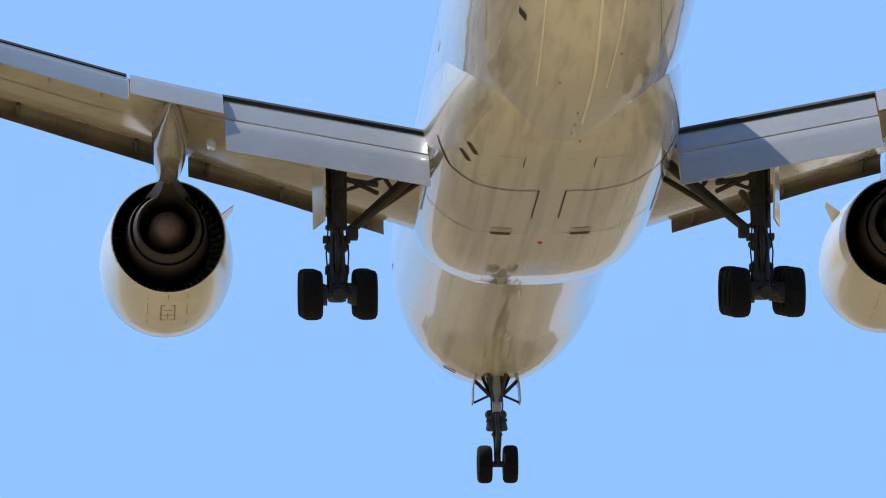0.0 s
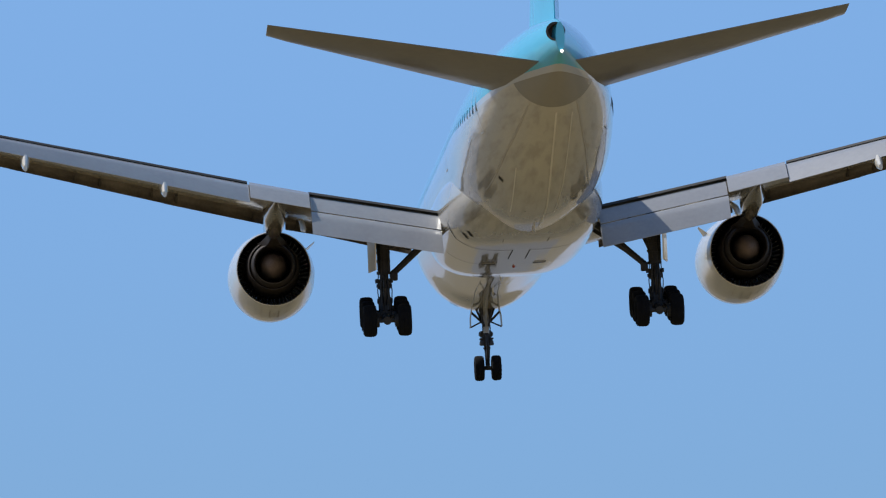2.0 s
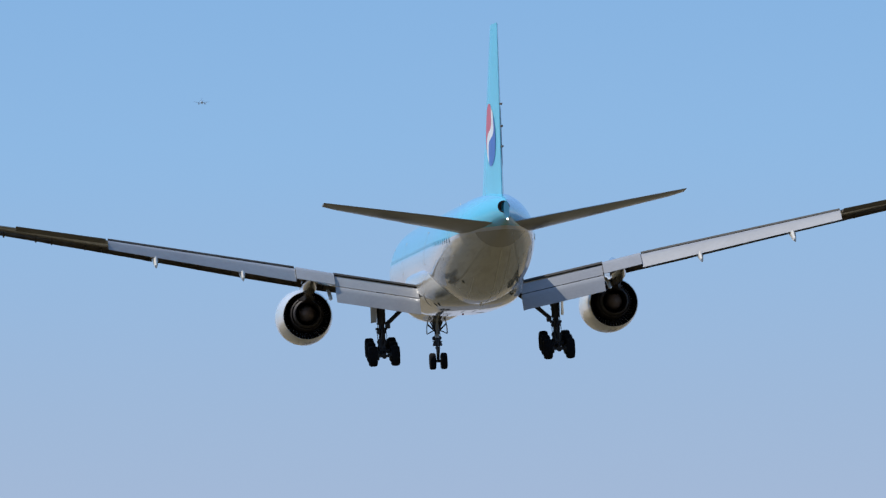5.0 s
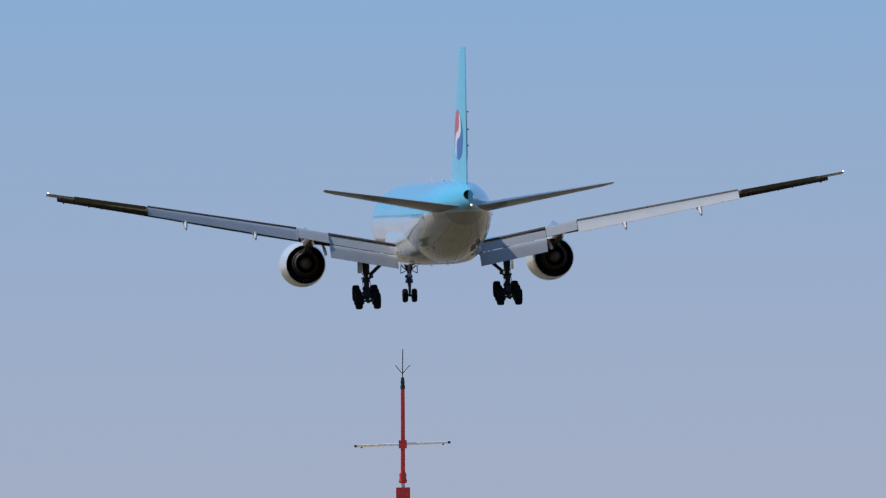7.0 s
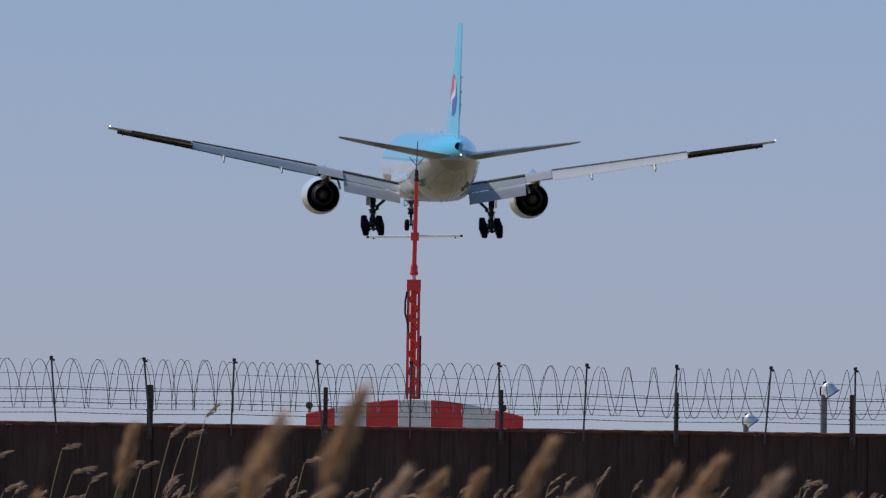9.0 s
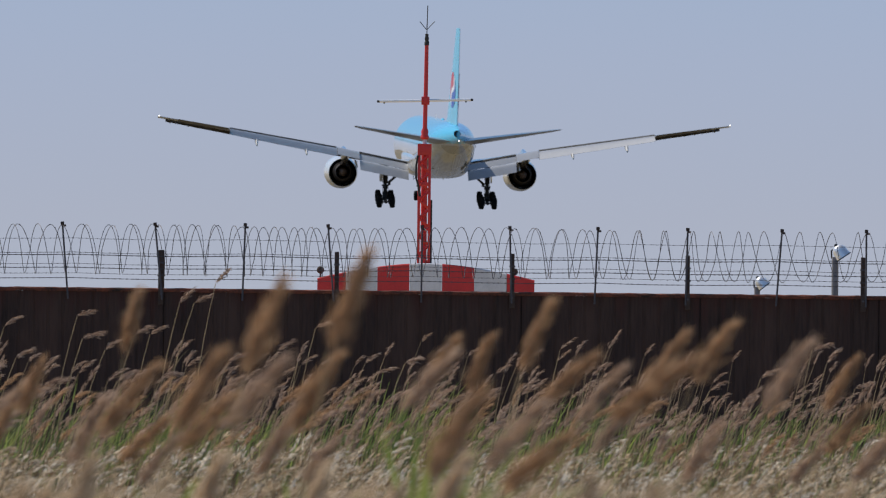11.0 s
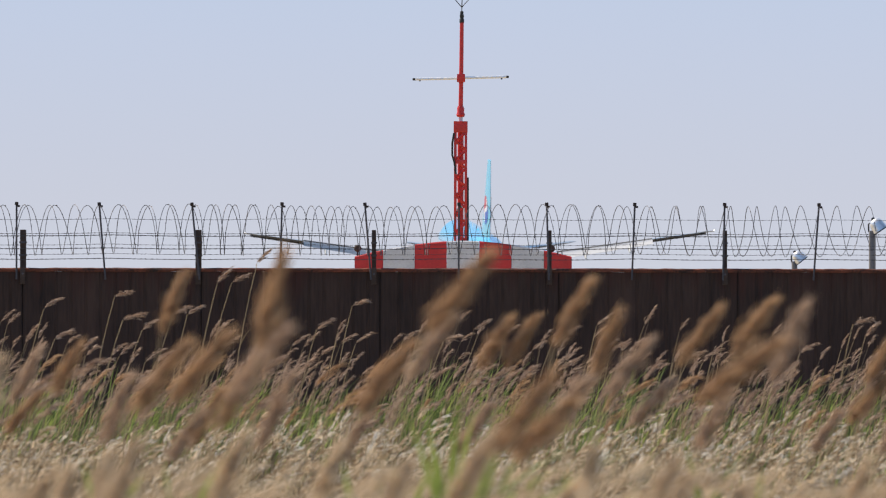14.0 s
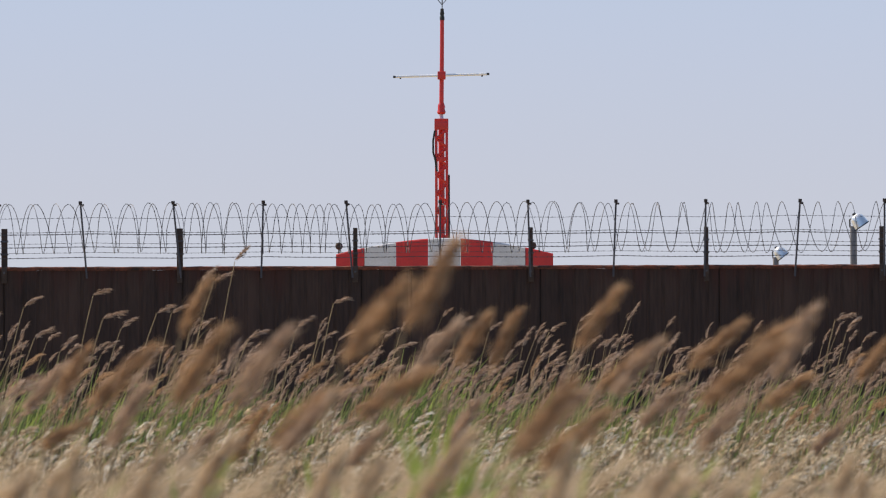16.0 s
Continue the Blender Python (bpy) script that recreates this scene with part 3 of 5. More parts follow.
    for sx in (-1, 1):
        side(sx)
    nose_gear()


def side(sx):
    # tailplane
    rings = []
    for x in np.linspace(0.6, 10.76, 14):
        u = (x - 0.6) / 10.16
        yl, yt = -21.4 - u * 7.4, -29.0 - u * 2.1
        z, c = 6.75 + u * 1.5, yl - yt
        th = 0.085 * c
        pts = [(0, 0), (0.02, 0.35), (0.12, 0.5), (0.4, 0.55), (0.75, 0.3), (1, 0.03), (1, -0.03), (0.75, -0.35), (0.4, -0.6), (0.12, -0.55), (0.02, -0.35)]
        if u > 0.97:
            th *= 0.5
        rings.append([(sx * x, yl - c * a, z + th * b - 0.045 * c * (1 - a)) for a, b in pts])
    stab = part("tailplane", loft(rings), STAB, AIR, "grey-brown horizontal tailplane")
    # fixed wing
    xs = [2.4, 3.1, 4, 5.5, 7, 8.5, 9.6, 10.8, 12.5, 15, 18, 20.5, 22.8, 25, 27.5, 29.5, 30.3, 30.5]
    wing = part("wing", loft([wing_ring(x, 14, sx) for x in xs]), LOWER, AIR, "grey-brown swept wing")
    for i, x0, x1 in ((7, 3.6, 30), (10, 3.6, 30), (12, 9, 22)):
        bm, last = bmesh.new(), None
        for x in np.linspace(x0, x1, 14):
            p = Vector(wing_ring(x, 14, sx)[14 + i])
            pair = [bm.verts.new((p.x, p.y + d, p.z - 0.012)) for d in (-0.02, 0.02)]
            if last:
                bm.faces.new((last[0], last[1], pair[1], pair[0]))
            last = pair
        part("skin_seam", bm, SEAM, AIR, "thin grey skin seam")
    for k in range(16):
        x = 4.6 + k * 1.35
        r = Vector(wing_ring(x, 14, sx)[14 + 9])
        bm = bmesh.new()
        ring = [[bm.verts.new((r.x + q * 0.22 * math.cos(a), r.y + q * 0.36 * math.sin(a), r.z - 0.014)) for q in (0.86, 1.0)] for a in (j * math.tau / 14 for j in range(14))]
        for a, b in zip(ring, ring[1:] + ring[:1]):
            bm.faces.new((a[0], a[1], b[1], b[0]))
        part("tank_cover", bm, SEAM, AIR, "oval tank access cover")
    # inboard double slotted flap, flaperon, outboard flap
    def span(name, x0, x1, f, mat, label, n=4):
        part(name, loft([f(x) for x in np.linspace(x0, x1, n)]), mat, AIR, label)
    def te(x, dy, dz):
        y, z = wing_te(x)
        return y + dy, z + dz
    # black strips stand in for the shadowed gap between spoilers and flaps
    span("spoiler_gap_shade", 3.15, 8.45, lambda x: flap_ring(x, *te(x, 0.12, 0.05), 0.42, 6, 0.2, sx), DARK, "dark strip for the shadowed gap at the spoiler edge")
    span("flap_vane", 3.2, 8.4, lambda x: flap_ring(x, *te(x, -0.12, -0.16), 1.15, 30, 0.32, sx), FLAP, "pale grey forward flap segment")
    span("flap_aft", 3.2, 8.4, lambda x: flap_ring(x, *te(x, -1.14, -0.80), 1.45, 43, 0.26, sx), FLAP, "pale grey aft flap segment")
    span("flaperon", 8.43, 10.82, lambda x: flap_ring(x, *te(x, 0.05, 0.0), 1.6, 25, 0.4, sx), FLAP, "pale grey flaperon")
    span("outboard_flap", 10.85, 22.7, lambda x: flap_ring(x, *te(x, -0.05, -0.05), 1.75 - 0.05 * (x - 10.8), 29, 0.28, sx), FLAP, "pale grey outboard flap", 8)
    span("spoiler_gap_shade", 10.9, 22.7, lambda x: flap_ring(x, *te(x, 0.1, 0.06), 0.32, 8, 0.16, sx), DARK, "dark strip for the shadowed gap at the spoiler edge", 8)
    span("aileron", 22.85, 28.4, lambda x: flap_ring(x, *te(x, 0.0, -0.12), 1.0, -9, 0.2, sx), SLAT, "grey-brown aileron", 4)
    # slats, hollow behind
    edges = [3.9, 6.2, 9.2] + [10.1, 14.2, 17.3, 20.4, 23.5, 26.6, 29.6]
    for a, b in zip(edges, edges[1:]):
        if a == 9.2:
            continue
        size = 0.6 - 0.005 * a
        part("slat", loft([slat_ring(x, size, sx) for x in (a - 0.01, (a + b) / 2, b + 0.01)]), SLAT, AIR, "drooped leading-edge slat")
        for x in (a + 0.5, b - 0.5):
            yl, zl = wing_le(x)
            part("slat_track", tube([(sx * x, yl - 0.5, zl - 0.15), (sx * x, yl + 0.3, zl - 0.35)], 0.06, 6), COVE, AIR)
    # flap track fairings
    for x, ln in ((14.3, 2.6), (19.8, 2.2)):
        y, z = wing_te(x)
        prof = [(2.0, 0.02), (1.4, 0.18), (0.4, 0.26), (-0.6, 0.27), (-1.5, 0.2), (-2.1, 0.1)]
        rings = [[(sx * x + 0.75 * r * math.sin(k * math.tau / 14), y + a, z - 0.5 - max(0, -a) * 0.36 + 1.25 * r * math.cos(k * math.tau / 14)) for k in range(14)] for a, r in prof]
        part("flap_fairing", loft(rings), WHITE, AIR, "off-white flap track fairing")
    rings = [[(sx * 8.75 + r * math.sin(k * math.tau / 12), a, z + r * math.cos(k * math.tau / 12)) for k in range(12)] for a, z, r in ((1.5, 4.1, 0.03), (0, 4.0, 0.1), (-1.5, 3.72, 0.12), (-2.5, 3.4, 0.12), (-2.75, 3.33, 0.04))]
    part("flap_fairing", loft(rings), WHITE, AIR, "off-white flap track fairing")
    # wing tip light
    part("tip_light", turned([(0.15, 0), (0.08, 0.05), (-0.08, 0.05), (-0.15, 0)], (sx * 30.4, -11.75, 8.68), "y", 8), GLOW, AIR, "white wing tip light")
    engine(sx)
    main_gear(sx)


def engine(sx):
    cx, cz, y0 = sx * 9.75, 2.62, 5.6
    c = (cx, y0, cz)
    eng = part("nacelle", turned([(0.0, 1.50), (0.02, 1.53), (1.0, 1.64), (2.6, 1.76), (4.2, 1.80), (5.4, 1.74), (6.0, 1.62), (6.2, 1.52), (6.1, 1.42), (5.7, 1.38)], c, "y", 56), WHITE, AIR, "off-white engine nacelle")
    part("fan_duct", turned([(0.0, 1.50), (0.0, 1.47), (1.0, 1.50), (3.2, 1.40), (5.7, 1.38)], c, "y", 56), DUCT, eng, "dark fan duct lining")
    part("inlet_fan", turned([(4.4, 1.4), (4.45, 0.3), (4.9, 0.0)], c, "y", 40), DUCT, eng, "dark fan disc")
    c = (cx - 0.03, y0, cz + 0.10)
    part("core_cowl", turned([(3.0, 1.05), (1.5, 1.16), (0.4, 1.12), (-0.5, 1.0), (-0.5, 0.97), (0.6, 0.92)], c, "y", 44), HOT, eng, "dull metal core cowl")
    part("core_nozzle", turned([(-0.2, 0.98), (-0.6, 0.90), (-1.0, 0.82), (-1.02, 0.77), (-0.4, 0.72), (0.8, 0.72)], c, "y", 40), HOT, eng, "heat-stained core nozzle")
    part("exhaust_plug", turned([(0.9, 0.62), (0.0, 0.56), (-0.6, 0.48), (-0.9, 0.32), (-1.02, 0.14), (-1.04, 0.0)], c, "y", 32), PLUG, eng, "brown exhaust plug")
    part("core_back", turned([(0.5, 1.49), (0.5, 0.0)], (cx, y0 + 1.9, cz), "y", 40), DUCT, eng)
    for k in range(48):
        a = k * math.tau / 48
        raw("guide_vane", [(cx + r * math.cos(a + t), y0 + y, cz + r * math.sin(a + t)) for r, y, t in ((1.1, 1.75, 0), (1.5, 1.75, 0.05), (1.5, 1.35, 0.09), (1.1, 1.35, 0.04))], [(0, 1, 2, 3)], VANE, eng)
    # pylon with its long aft fairing
    rings = []
    for y, zb, zt, w in ((9.6, cz + 1.6, cz + 2.0, 0.1), (8.4, cz + 1.55, cz + 2.3, 0.28), (6.5, cz + 1.4, cz + 2.75, 0.3), (5.4, cz + 1.05, cz + 2.9, 0.26), (4.4, cz + 1.0, cz + 2.8, 0.32), (3.0, cz + 1.1, cz + 2.6, 0.45), (1.5, cz + 1.35, cz + 2.6, 0.47), (0.2, cz + 1.7, cz + 2.5, 0.27), (-1.0, cz + 1.95, cz + 2.3, 0.13), (-2.0, cz + 2.05, cz + 2.13, 0.03)):
        zm, h = (zb + zt) / 2, (zt - zb) / 2
        rings.append([(cx + w * math.copysign(abs(math.sin(k * math.tau / 16)) ** 0.7, math.sin(k * math.tau / 16)), y, zm + h * math.cos(k * math.tau / 16)) for k in range(16)])
    part("pylon", loft(rings), PYLON, AIR, "grey engine pylon with a pointed aft fairing")
    part("heat_shield", loft([[(cx + dx * w, y, z) for dx, z in ((-1, zz + 0.3), (-0.8, zz), (0.8, zz), (1, zz + 0.3))] for y, zz, w in ((5.6, cz + 0.75, 0.62), (4.9, cz + 0.8, 0.46), (4.2, cz + 0.95, 0.26), (3.4, cz + 1.15, 0.08))], closed=True), HOT, AIR, "heat-stained pylon shield")
    # strake on the inboard shoulder
    s = -sx
    bm = loft([[(cx + s * (r0 * math.cos(0.6)) + dx, y, cz + r0 * math.sin(0.6) + dz) for dx, dz in ((-0.01, 0.01), (0.01, -0.01), (s * h * 0.8 + 0.008, h * 0.6 - 0.008), (s * h * 0.8 - 0.008, h * 0.6 + 0.008))] for y, r0, h in ((9.6, 1.72, 0.02), (8.3, 1.74, 0.42), (7.7, 1.72, 0.46))])
    part("strake", bm, WHITE, eng, "small off-white strake")
    bm = bmesh.new()
    for x0, x1, ya, yb in ((-0.2, 0.2, 1.1, 1.18), (-0.2, 0.2, 2.6, 2.68), (-0.2, -0.165, 1.1, 2.6), (0.165, 0.2, 1.1, 2.6), (-0.012, 0.012, 0.1, 4.8), (-0.12, 0.12, 1.6, 1.66), (-0.12, 0.12, 2.1, 2.16), (-0.55, -0.53, 0.6, 3.4), (0.5, 0.52, 0.3, 3.6)):
        g = []
        for y in (ya, (ya + yb) / 2, yb):
            r = float(np.interp(y, [0, 1.0, 2.6, 4.2, 5.4], [1.53, 1.64, 1.76, 1.80, 1.74])) + 0.008
            g.append([bm.verts.new((cx + x, y0 + y, cz - math.sqrt(r * r - x * x))) for x in (x0, x1)])
        for a, b in zip(g, g[1:]):
            bm.faces.new((a[0], a[1], b[1], b[0]))
    part("access_panel", bm, SEAM, eng, "dark latch line and access panel seams")


def wheel(name, x, y, z, r, w, parent, bead=0.62):
    prof = [(-w * 0.30, r * bead), (-w * 0.44, r * 0.66), (-w * 0.5, r * 0.82), (-w * 0.42, r * 0.94), (-w * 0.25, r * 0.99), (-w * 0.16, r), (-w * 0.15, r * 0.985), (-w * 0.12, r), (w * 0.12, r), (w * 0.15, r * 0.985), (w * 0.16, r), (w * 0.25, r * 0.99), (w * 0.42, r * 0.94), (w * 0.5, r * 0.82), (w * 0.44, r * 0.66), (w * 0.30, r * bead)]
    ob = part(name, turned(prof, (x, y, z), "x", 28), TYRE, parent, "black rubber tyre")
    part("rim", turned([(-w * 0.30, r * bead), (-w * 0.28, r * 0.5), (-w * 0.1, r * 0.4), (-w * 0.12, r * 0.12), (-w * 0.2, 0), (w * 0.2, 0), (w * 0.12, r * 0.12), (w * 0.1, r * 0.4), (w * 0.28, r * 0.5), (w * 0.30, r * bead)], (x, y, z), "x", 20), STEEL, ob, "dark metal wheel rim")


def main_gear(sx):
    cx, tilt = sx * 5.49, radians(11.5)
    gear = part("main_gear", tube([(cx, 0.15, 3.9), (cx, 0.1, 2.5), (cx, 0.05, 1.75)], [0.27, 0.25, 0.24], 16), STEEL, AIR, "dark steel main landing gear strut")
    part("oleo", tube([(cx, 0.05, 1.8), (cx, 0.04, 0.85), (cx, 0.02, 0.75), (cx, 0.0, 0.05)], [0.17, 0.17, 0.27, 0.27], 14), STEEL, gear, "dark steel oleo piston")
    part("knuckle", box(cx - 0.25, cx + 0.25, -0.35, 0.35, -0.18, 0.58, bevel=0.12), STEEL, gear, "dark steel bogie knuckle")
    part("brace_bracket", box(cx - sx * 0.42 - 0.14, cx - sx * 0.42 + 0.14, -0.1, 0.3, 1.45, 1.78, bevel=0.05), STEEL, gear)
    for s2 in (-1, 1):
        part("actuator", tube([(cx + s2 * 0.13, -0.2, 1.5), (cx + s2 * 0.14, -0.26, 0.8), (cx + s2 * 0.12, -0.45, 0.2)], [0.05, 0.07, 0.05], 8), STEEL, gear)
        part("lug", box(cx + s2 * 0.27 - 0.09, cx + s2 * 0.27 + 0.09, -0.15, 0.2, 1.36, 1.52, bevel=0.03), STEEL, gear)
        part("lug", box(cx + s2 * 0.24 - 0.07, cx + s2 * 0.24 + 0.07, -0.2, 0.1, 0.52, 0.72, bevel=0.03), STEEL, gear)
        part("brake_rod", tube([(cx + s2 * 0.3, -0.35, 0.05), (cx + s2 * 0.42, -1.2, -0.22)], 0.04, 6), STEEL, gear)
        part("valve_block", box(cx + s2 * 0.34 - 0.1, cx + s2 * 0.34 + 0.1, -0.3, -0.1, -0.05, 0.16, bevel=0.03), STEEL, gear)
    part("collar", turned([(1.1, 0.0), (1.1, 0.22), (1.2, 0.32), (1.3, 0.32), (1.34, 0.26), (1.42, 0.29), (1.46, 0.25), (1.46, 0)], (cx, 0.05, 0), "z", 14), STEEL, gear)
    part("bogie_beam", tube([(cx, -1.6 * math.cos(tilt), -1.6 * math.sin(tilt)), (cx, 1.6 * math.cos(tilt), 1.6 * math.sin(tilt))], 0.17, 10), STEEL, gear, "dark steel bogie beam")
    for a in (-1.46, 0, 1.46):
        y, z = a * math.cos(tilt), a * math.sin(tilt)
        part("axle", tube([(cx - 0.75, y, z), (cx + 0.75, y, z)], 0.09, 10), STEEL, gear)
        for dx in (-0.70, 0.70):
            wheel("tyre", cx + dx, y, z, 0.645, 0.54, gear)
            part("brake", tube([(cx + dx * 0.45, y, z), (cx + dx * 0.72, y, z)], 0.27, 12), STEEL, gear)
    bm = tube([(cx - sx * 0.35, 0.2, 1.7), (cx - sx * 1.6, 0.5, 2.85), (cx - sx * 2.75, 0.8, 3.95)], [0.12, 0.15, 0.13], 8)
    tube([(cx - sx * 0.35, 0.4, 1.8), (cx - sx * 2.7, 2.3, 3.7)], 0.08, 8, bm)
    tube([(cx - sx * 0.9, 0.3, 3.7), (cx - sx * 1.5, 0.5, 2.8)], 0.06, 6, bm)
    tube([(cx - sx * 0.2, 0.2, 2.75), (cx - sx * 1.75, 0.55, 3.35)], 0.05, 6, bm)
    tube([(cx - sx * 0.25, 0.2, 3.05), (cx - sx * 1.1, 0.4, 2.95)], 0.07, 6, bm)
    part("side_brace", bm, STEEL, gear, "dark steel side brace")
    bm = tube([(cx, 0.3, 2.0), (cx - sx * 0.2, 3.0, 3.2)], 0.1, 8)
    tube([(cx - sx * 0.2, 0.1, 3.1), (cx - sx * 1.1, 0.4, 2.72)], 0.06, 6, bm)
    part("drag_brace", bm, STEEL, gear)
    bm = tube([(cx, -0.22, 1.65), (cx, -0.62, 1.05), (cx, -0.25, 0.35)], 0.07, 6)
    tube([(cx + 0.12, -0.2, 1.7), (cx + 0.14, -0.55, 1.05), (cx + 0.1, -0.3, 0.2)], 0.05, 6, bm)
    part("torque_link", bm, STEEL, gear)
    for dx, dy in ((0.27, -0.16), (-0.26, -0.18), (0.1, -0.32), (-0.12, -0.3)):
        part("hose", tube([(cx + dx, dy, 3.6), (cx + dx * 0.9, dy - 0.05, 2.6), (cx + dx * 0.9, dy, 1.6), (cx + dx * 1.1, dy - 0.08, 1.0), (cx + dx * 0.9, dy - 0.1, 0.3)], 0.022, 5), DARK, gear, "black hydraulic hose")
    for z in (1.72, 2.2, 2.55, 2.75, 3.2):
        part("clamp", turned([(z, 0), (z, 0.29), (z + 0.09, 0.29), (z + 0.09, 0)], (cx, 0.08, 0), "z", 12), STEEL, gear)
    door = loft([[(cx + sx * (t + k), y, z) for y, t, k in ((-0.75 + 0.2 * u, 0.3, 0), (0.75, 0.54, 0), (0.75, 0.54, 0.05), (-0.75 + 0.2 * u, 0.3, 0.05))] for z, u in ((3.9, 0), (3.2, 0.1), (2.5, 0.5), (1.85, 1.6))])
    part("gear_door", door, WHITE, gear, "pale strut-mounted gear door")


def nose_gear():
    y, zb = 25.86, -0.20
    gear = part("nose_gear", tube([(0, y + 0.25, 2.7), (0, y + 0.15, 1.75), (0, y + 0.1, 1.0)], [0.19, 0.16, 0.13], 14), STEEL, AIR, "dark steel nose landing gear strut")
    part("oleo", tube([(0, y + 0.1, 1.4), (0, y, zb)], 0.1, 12), STEEL, gear, "steel oleo piston")
    part("strut_sleeve", tube([(0, y - 0.03, 1.32), (0, y + 0.02, 2.0), (0, y + 0.06, 2.6)], [0.125, 0.14, 0.15], 12), GREY, gear, "grey strut sleeve")
    part("bay_frame", loft([[(-w, y + 0.02, z), (w, y + 0.02, z), (w, y + 0.3, z), (-w, y + 0.3, z)] for z, w in ((1.6, 0.1), (1.72, 0.16), (2.0, 0.2), (2.45, 0.3))]), STEEL, gear, "dark frame at the gear bay")
    part("lamp_tray", box(-0.3, 0.3, y - 0.12, y + 0.3, 1.06, 1.12, bevel=0.015), STEEL, gear)
    part("lower_ring", turned([(0.6, 0.0), (0.6, 0.12), (0.68, 0.17), (0.74, 0.12), (0.74, 0)], (0, y + 0.03, 0), "z", 12), STEEL, gear)
    part("axle", tube([(-0.5, y, zb), (0.5, y, zb)], 0.09, 10), STEEL, gear)
    for x in (-0.37, 0.37):
        wheel("tyre", x, y, zb, 0.55, 0.42, gear)
    part("collar", loft([[(w * math.cos(k * math.tau / 12), y + 0.08 + 0.7 * w * math.sin(k * math.tau / 12), z) for k in range(12)] for z, w in ((0.80, 0.30), (0.86, 0.32), (1.0, 0.29), (1.1, 0.22), (1.2, 0.2))]), STEEL, gear, "steering collar")
    bm = tube([(0, y - 0.15, 1.25), (0, y - 0.5, 0.75), (0, y - 0.12, 0.15)], 0.06, 6)
    part("torque_link", bm, STEEL, gear)
    bm = tube([(-0.1, y - 0.2, 1.6), (-0.3, y - 0.6, 2.6)], 0.045, 6)
    tube([(0.1, y - 0.2, 1.6), (0.3, y - 0.6, 2.6)], 0.045, 6, bm)
    tube([(-0.45, y + 0.2, 2.55), (-0.12, y + 0.2, 1.75)], 0.05, 6, bm)
    tube([(0.45, y + 0.2, 2.55), (0.12, y + 0.2, 1.75)], 0.05, 6, bm)
    part("drag_brace", bm, STEEL, gear)
    for s in (-1, 1):
        part("taxi_lamp", turned([(-0.12, 0.0), (-0.1, 0.1), (0.08, 0.15), (0.1, 0.0)], (s * 0.17, y + 0.35, 1.32), "y", 12), STEEL, gear)
        door = loft([[(s * (0.62 + t + 0.12 * u), yy, z) for yy, t in ((y - 0.25, 0), (y + 0.45, 0), (y + 0.45, 0.04), (y - 0.25, 0.04))] for z, u in ((2.5, -0.5), (2.05, 0.2), (1.6, 0.35))])
        part("gear_door", door, GREY, gear, "grey nose gear door")
        part("door_link", tube([(s * 0.66, y, 1.6), (s * 0.15, y + 0.1, 1.85)], 0.035, 6), STEEL, gear)
        part("door_link", tube([(s * 0.62, y, 2.25), (s * 0.15, y + 0.1, 1.8)], 0.055, 6), STEEL, gear)
    for dx in (-0.12, 0.12):
        part("hose", tube([(dx, y - 0.12, 2.4), (dx * 1.4, y - 0.2, 1.5), (dx, y - 0.15, 0.8), (dx * 0.6, y - 0.1, 0.1)], 0.022, 5), DARK, gear, "black hydraulic hose")


airliner()
AIR_ROWS = [
    (0.0, 0.96, 212.81, 57.11, 3.01, 3.82, -1.67),
    (0.5, 1.08, 244.63, 55.35, 2.93, 3.57, -1.45),
    (1.0, 1.22, 276.50, 53.59, 2.92, 3.36, -1.42),
    (1.5, 1.37, 308.40, 51.82, 2.96, 3.16, -1.47),
    (2.0, 1.55, 340.35, 50.05, 3.07, 2.98, -1.60),
    (2.5, 1.73, 372.34, 48.25, 3.22, 2.90, -1.71),
    (3.0, 1.92, 404.33, 46.44, 3.42, 2.87, -1.78),
    (3.5, 2.13, 436.30, 44.60, 3.68, 2.83, -1.80),
    (4.0, 2.34, 468.25, 42.75, 3.96, 2.74, -1.79),
    (6.5, 2.82, 626.91, 33.13, 4.61, 2.59, -1.26),
    (7.0, 2.85, 658.68, 30.47, 4.66, 2.86, -1.07),
    (7.5, 2.53, 690.46, 28.46, 4.64, 2.97, -0.68),
    (8.0, 2.16, 722.25, 26.60, 4.56, 2.86, -0.17),
    (8.5, 1.82, 754.09, 24.85, 4.43, 2.56, 0.20),
    (9.0, 1.57, 785.98, 23.06, 4.31, 2.26, 0.22),
    (9.5, 1.38, 817.95, 21.10, 4.21, 2.12, 0.29),
    (10.0, 1.21, 849.99, 19.02, 4.11, 2.10, 0.61),
    (12.5, 1.52, 1013.23, 8.34, 4.03, 2.49, -0.67),
    (13.0, 1.61, 1046.08, 6.23, 4.04, 2.70, -0.82),
    (13.5, 1.69, 1078.95, 4.18, 4.05, 2.90, -0.73),
    (14.0, 1.74, 1111.83, 2.20, 4.06, 3.08, -0.39),
    (14.5, 1.78, 1144.71, 0.27, 4.06, 3.26, 0.11),
    (15.0, 1.78, 1176.71, -1.40, 4.06, 3.26, 0.11),
    (15.5, 1.78, 1208.71, -4.30, 4.06, 3.26, 0.11),
    (16.0, 1.78, 1240.71, -8.00, 4.06, 3.26, 0.11),
]


def heading(x, y, z, yaw, pitch, roll):
    return Matrix.Translation((x, y, z)) @ Matrix.Rotation(radians(yaw), 4, "Z") @ Matrix.Rotation(radians(pitch), 4, "X") @ Matrix.Rotation(radians(roll), 4, "Y")


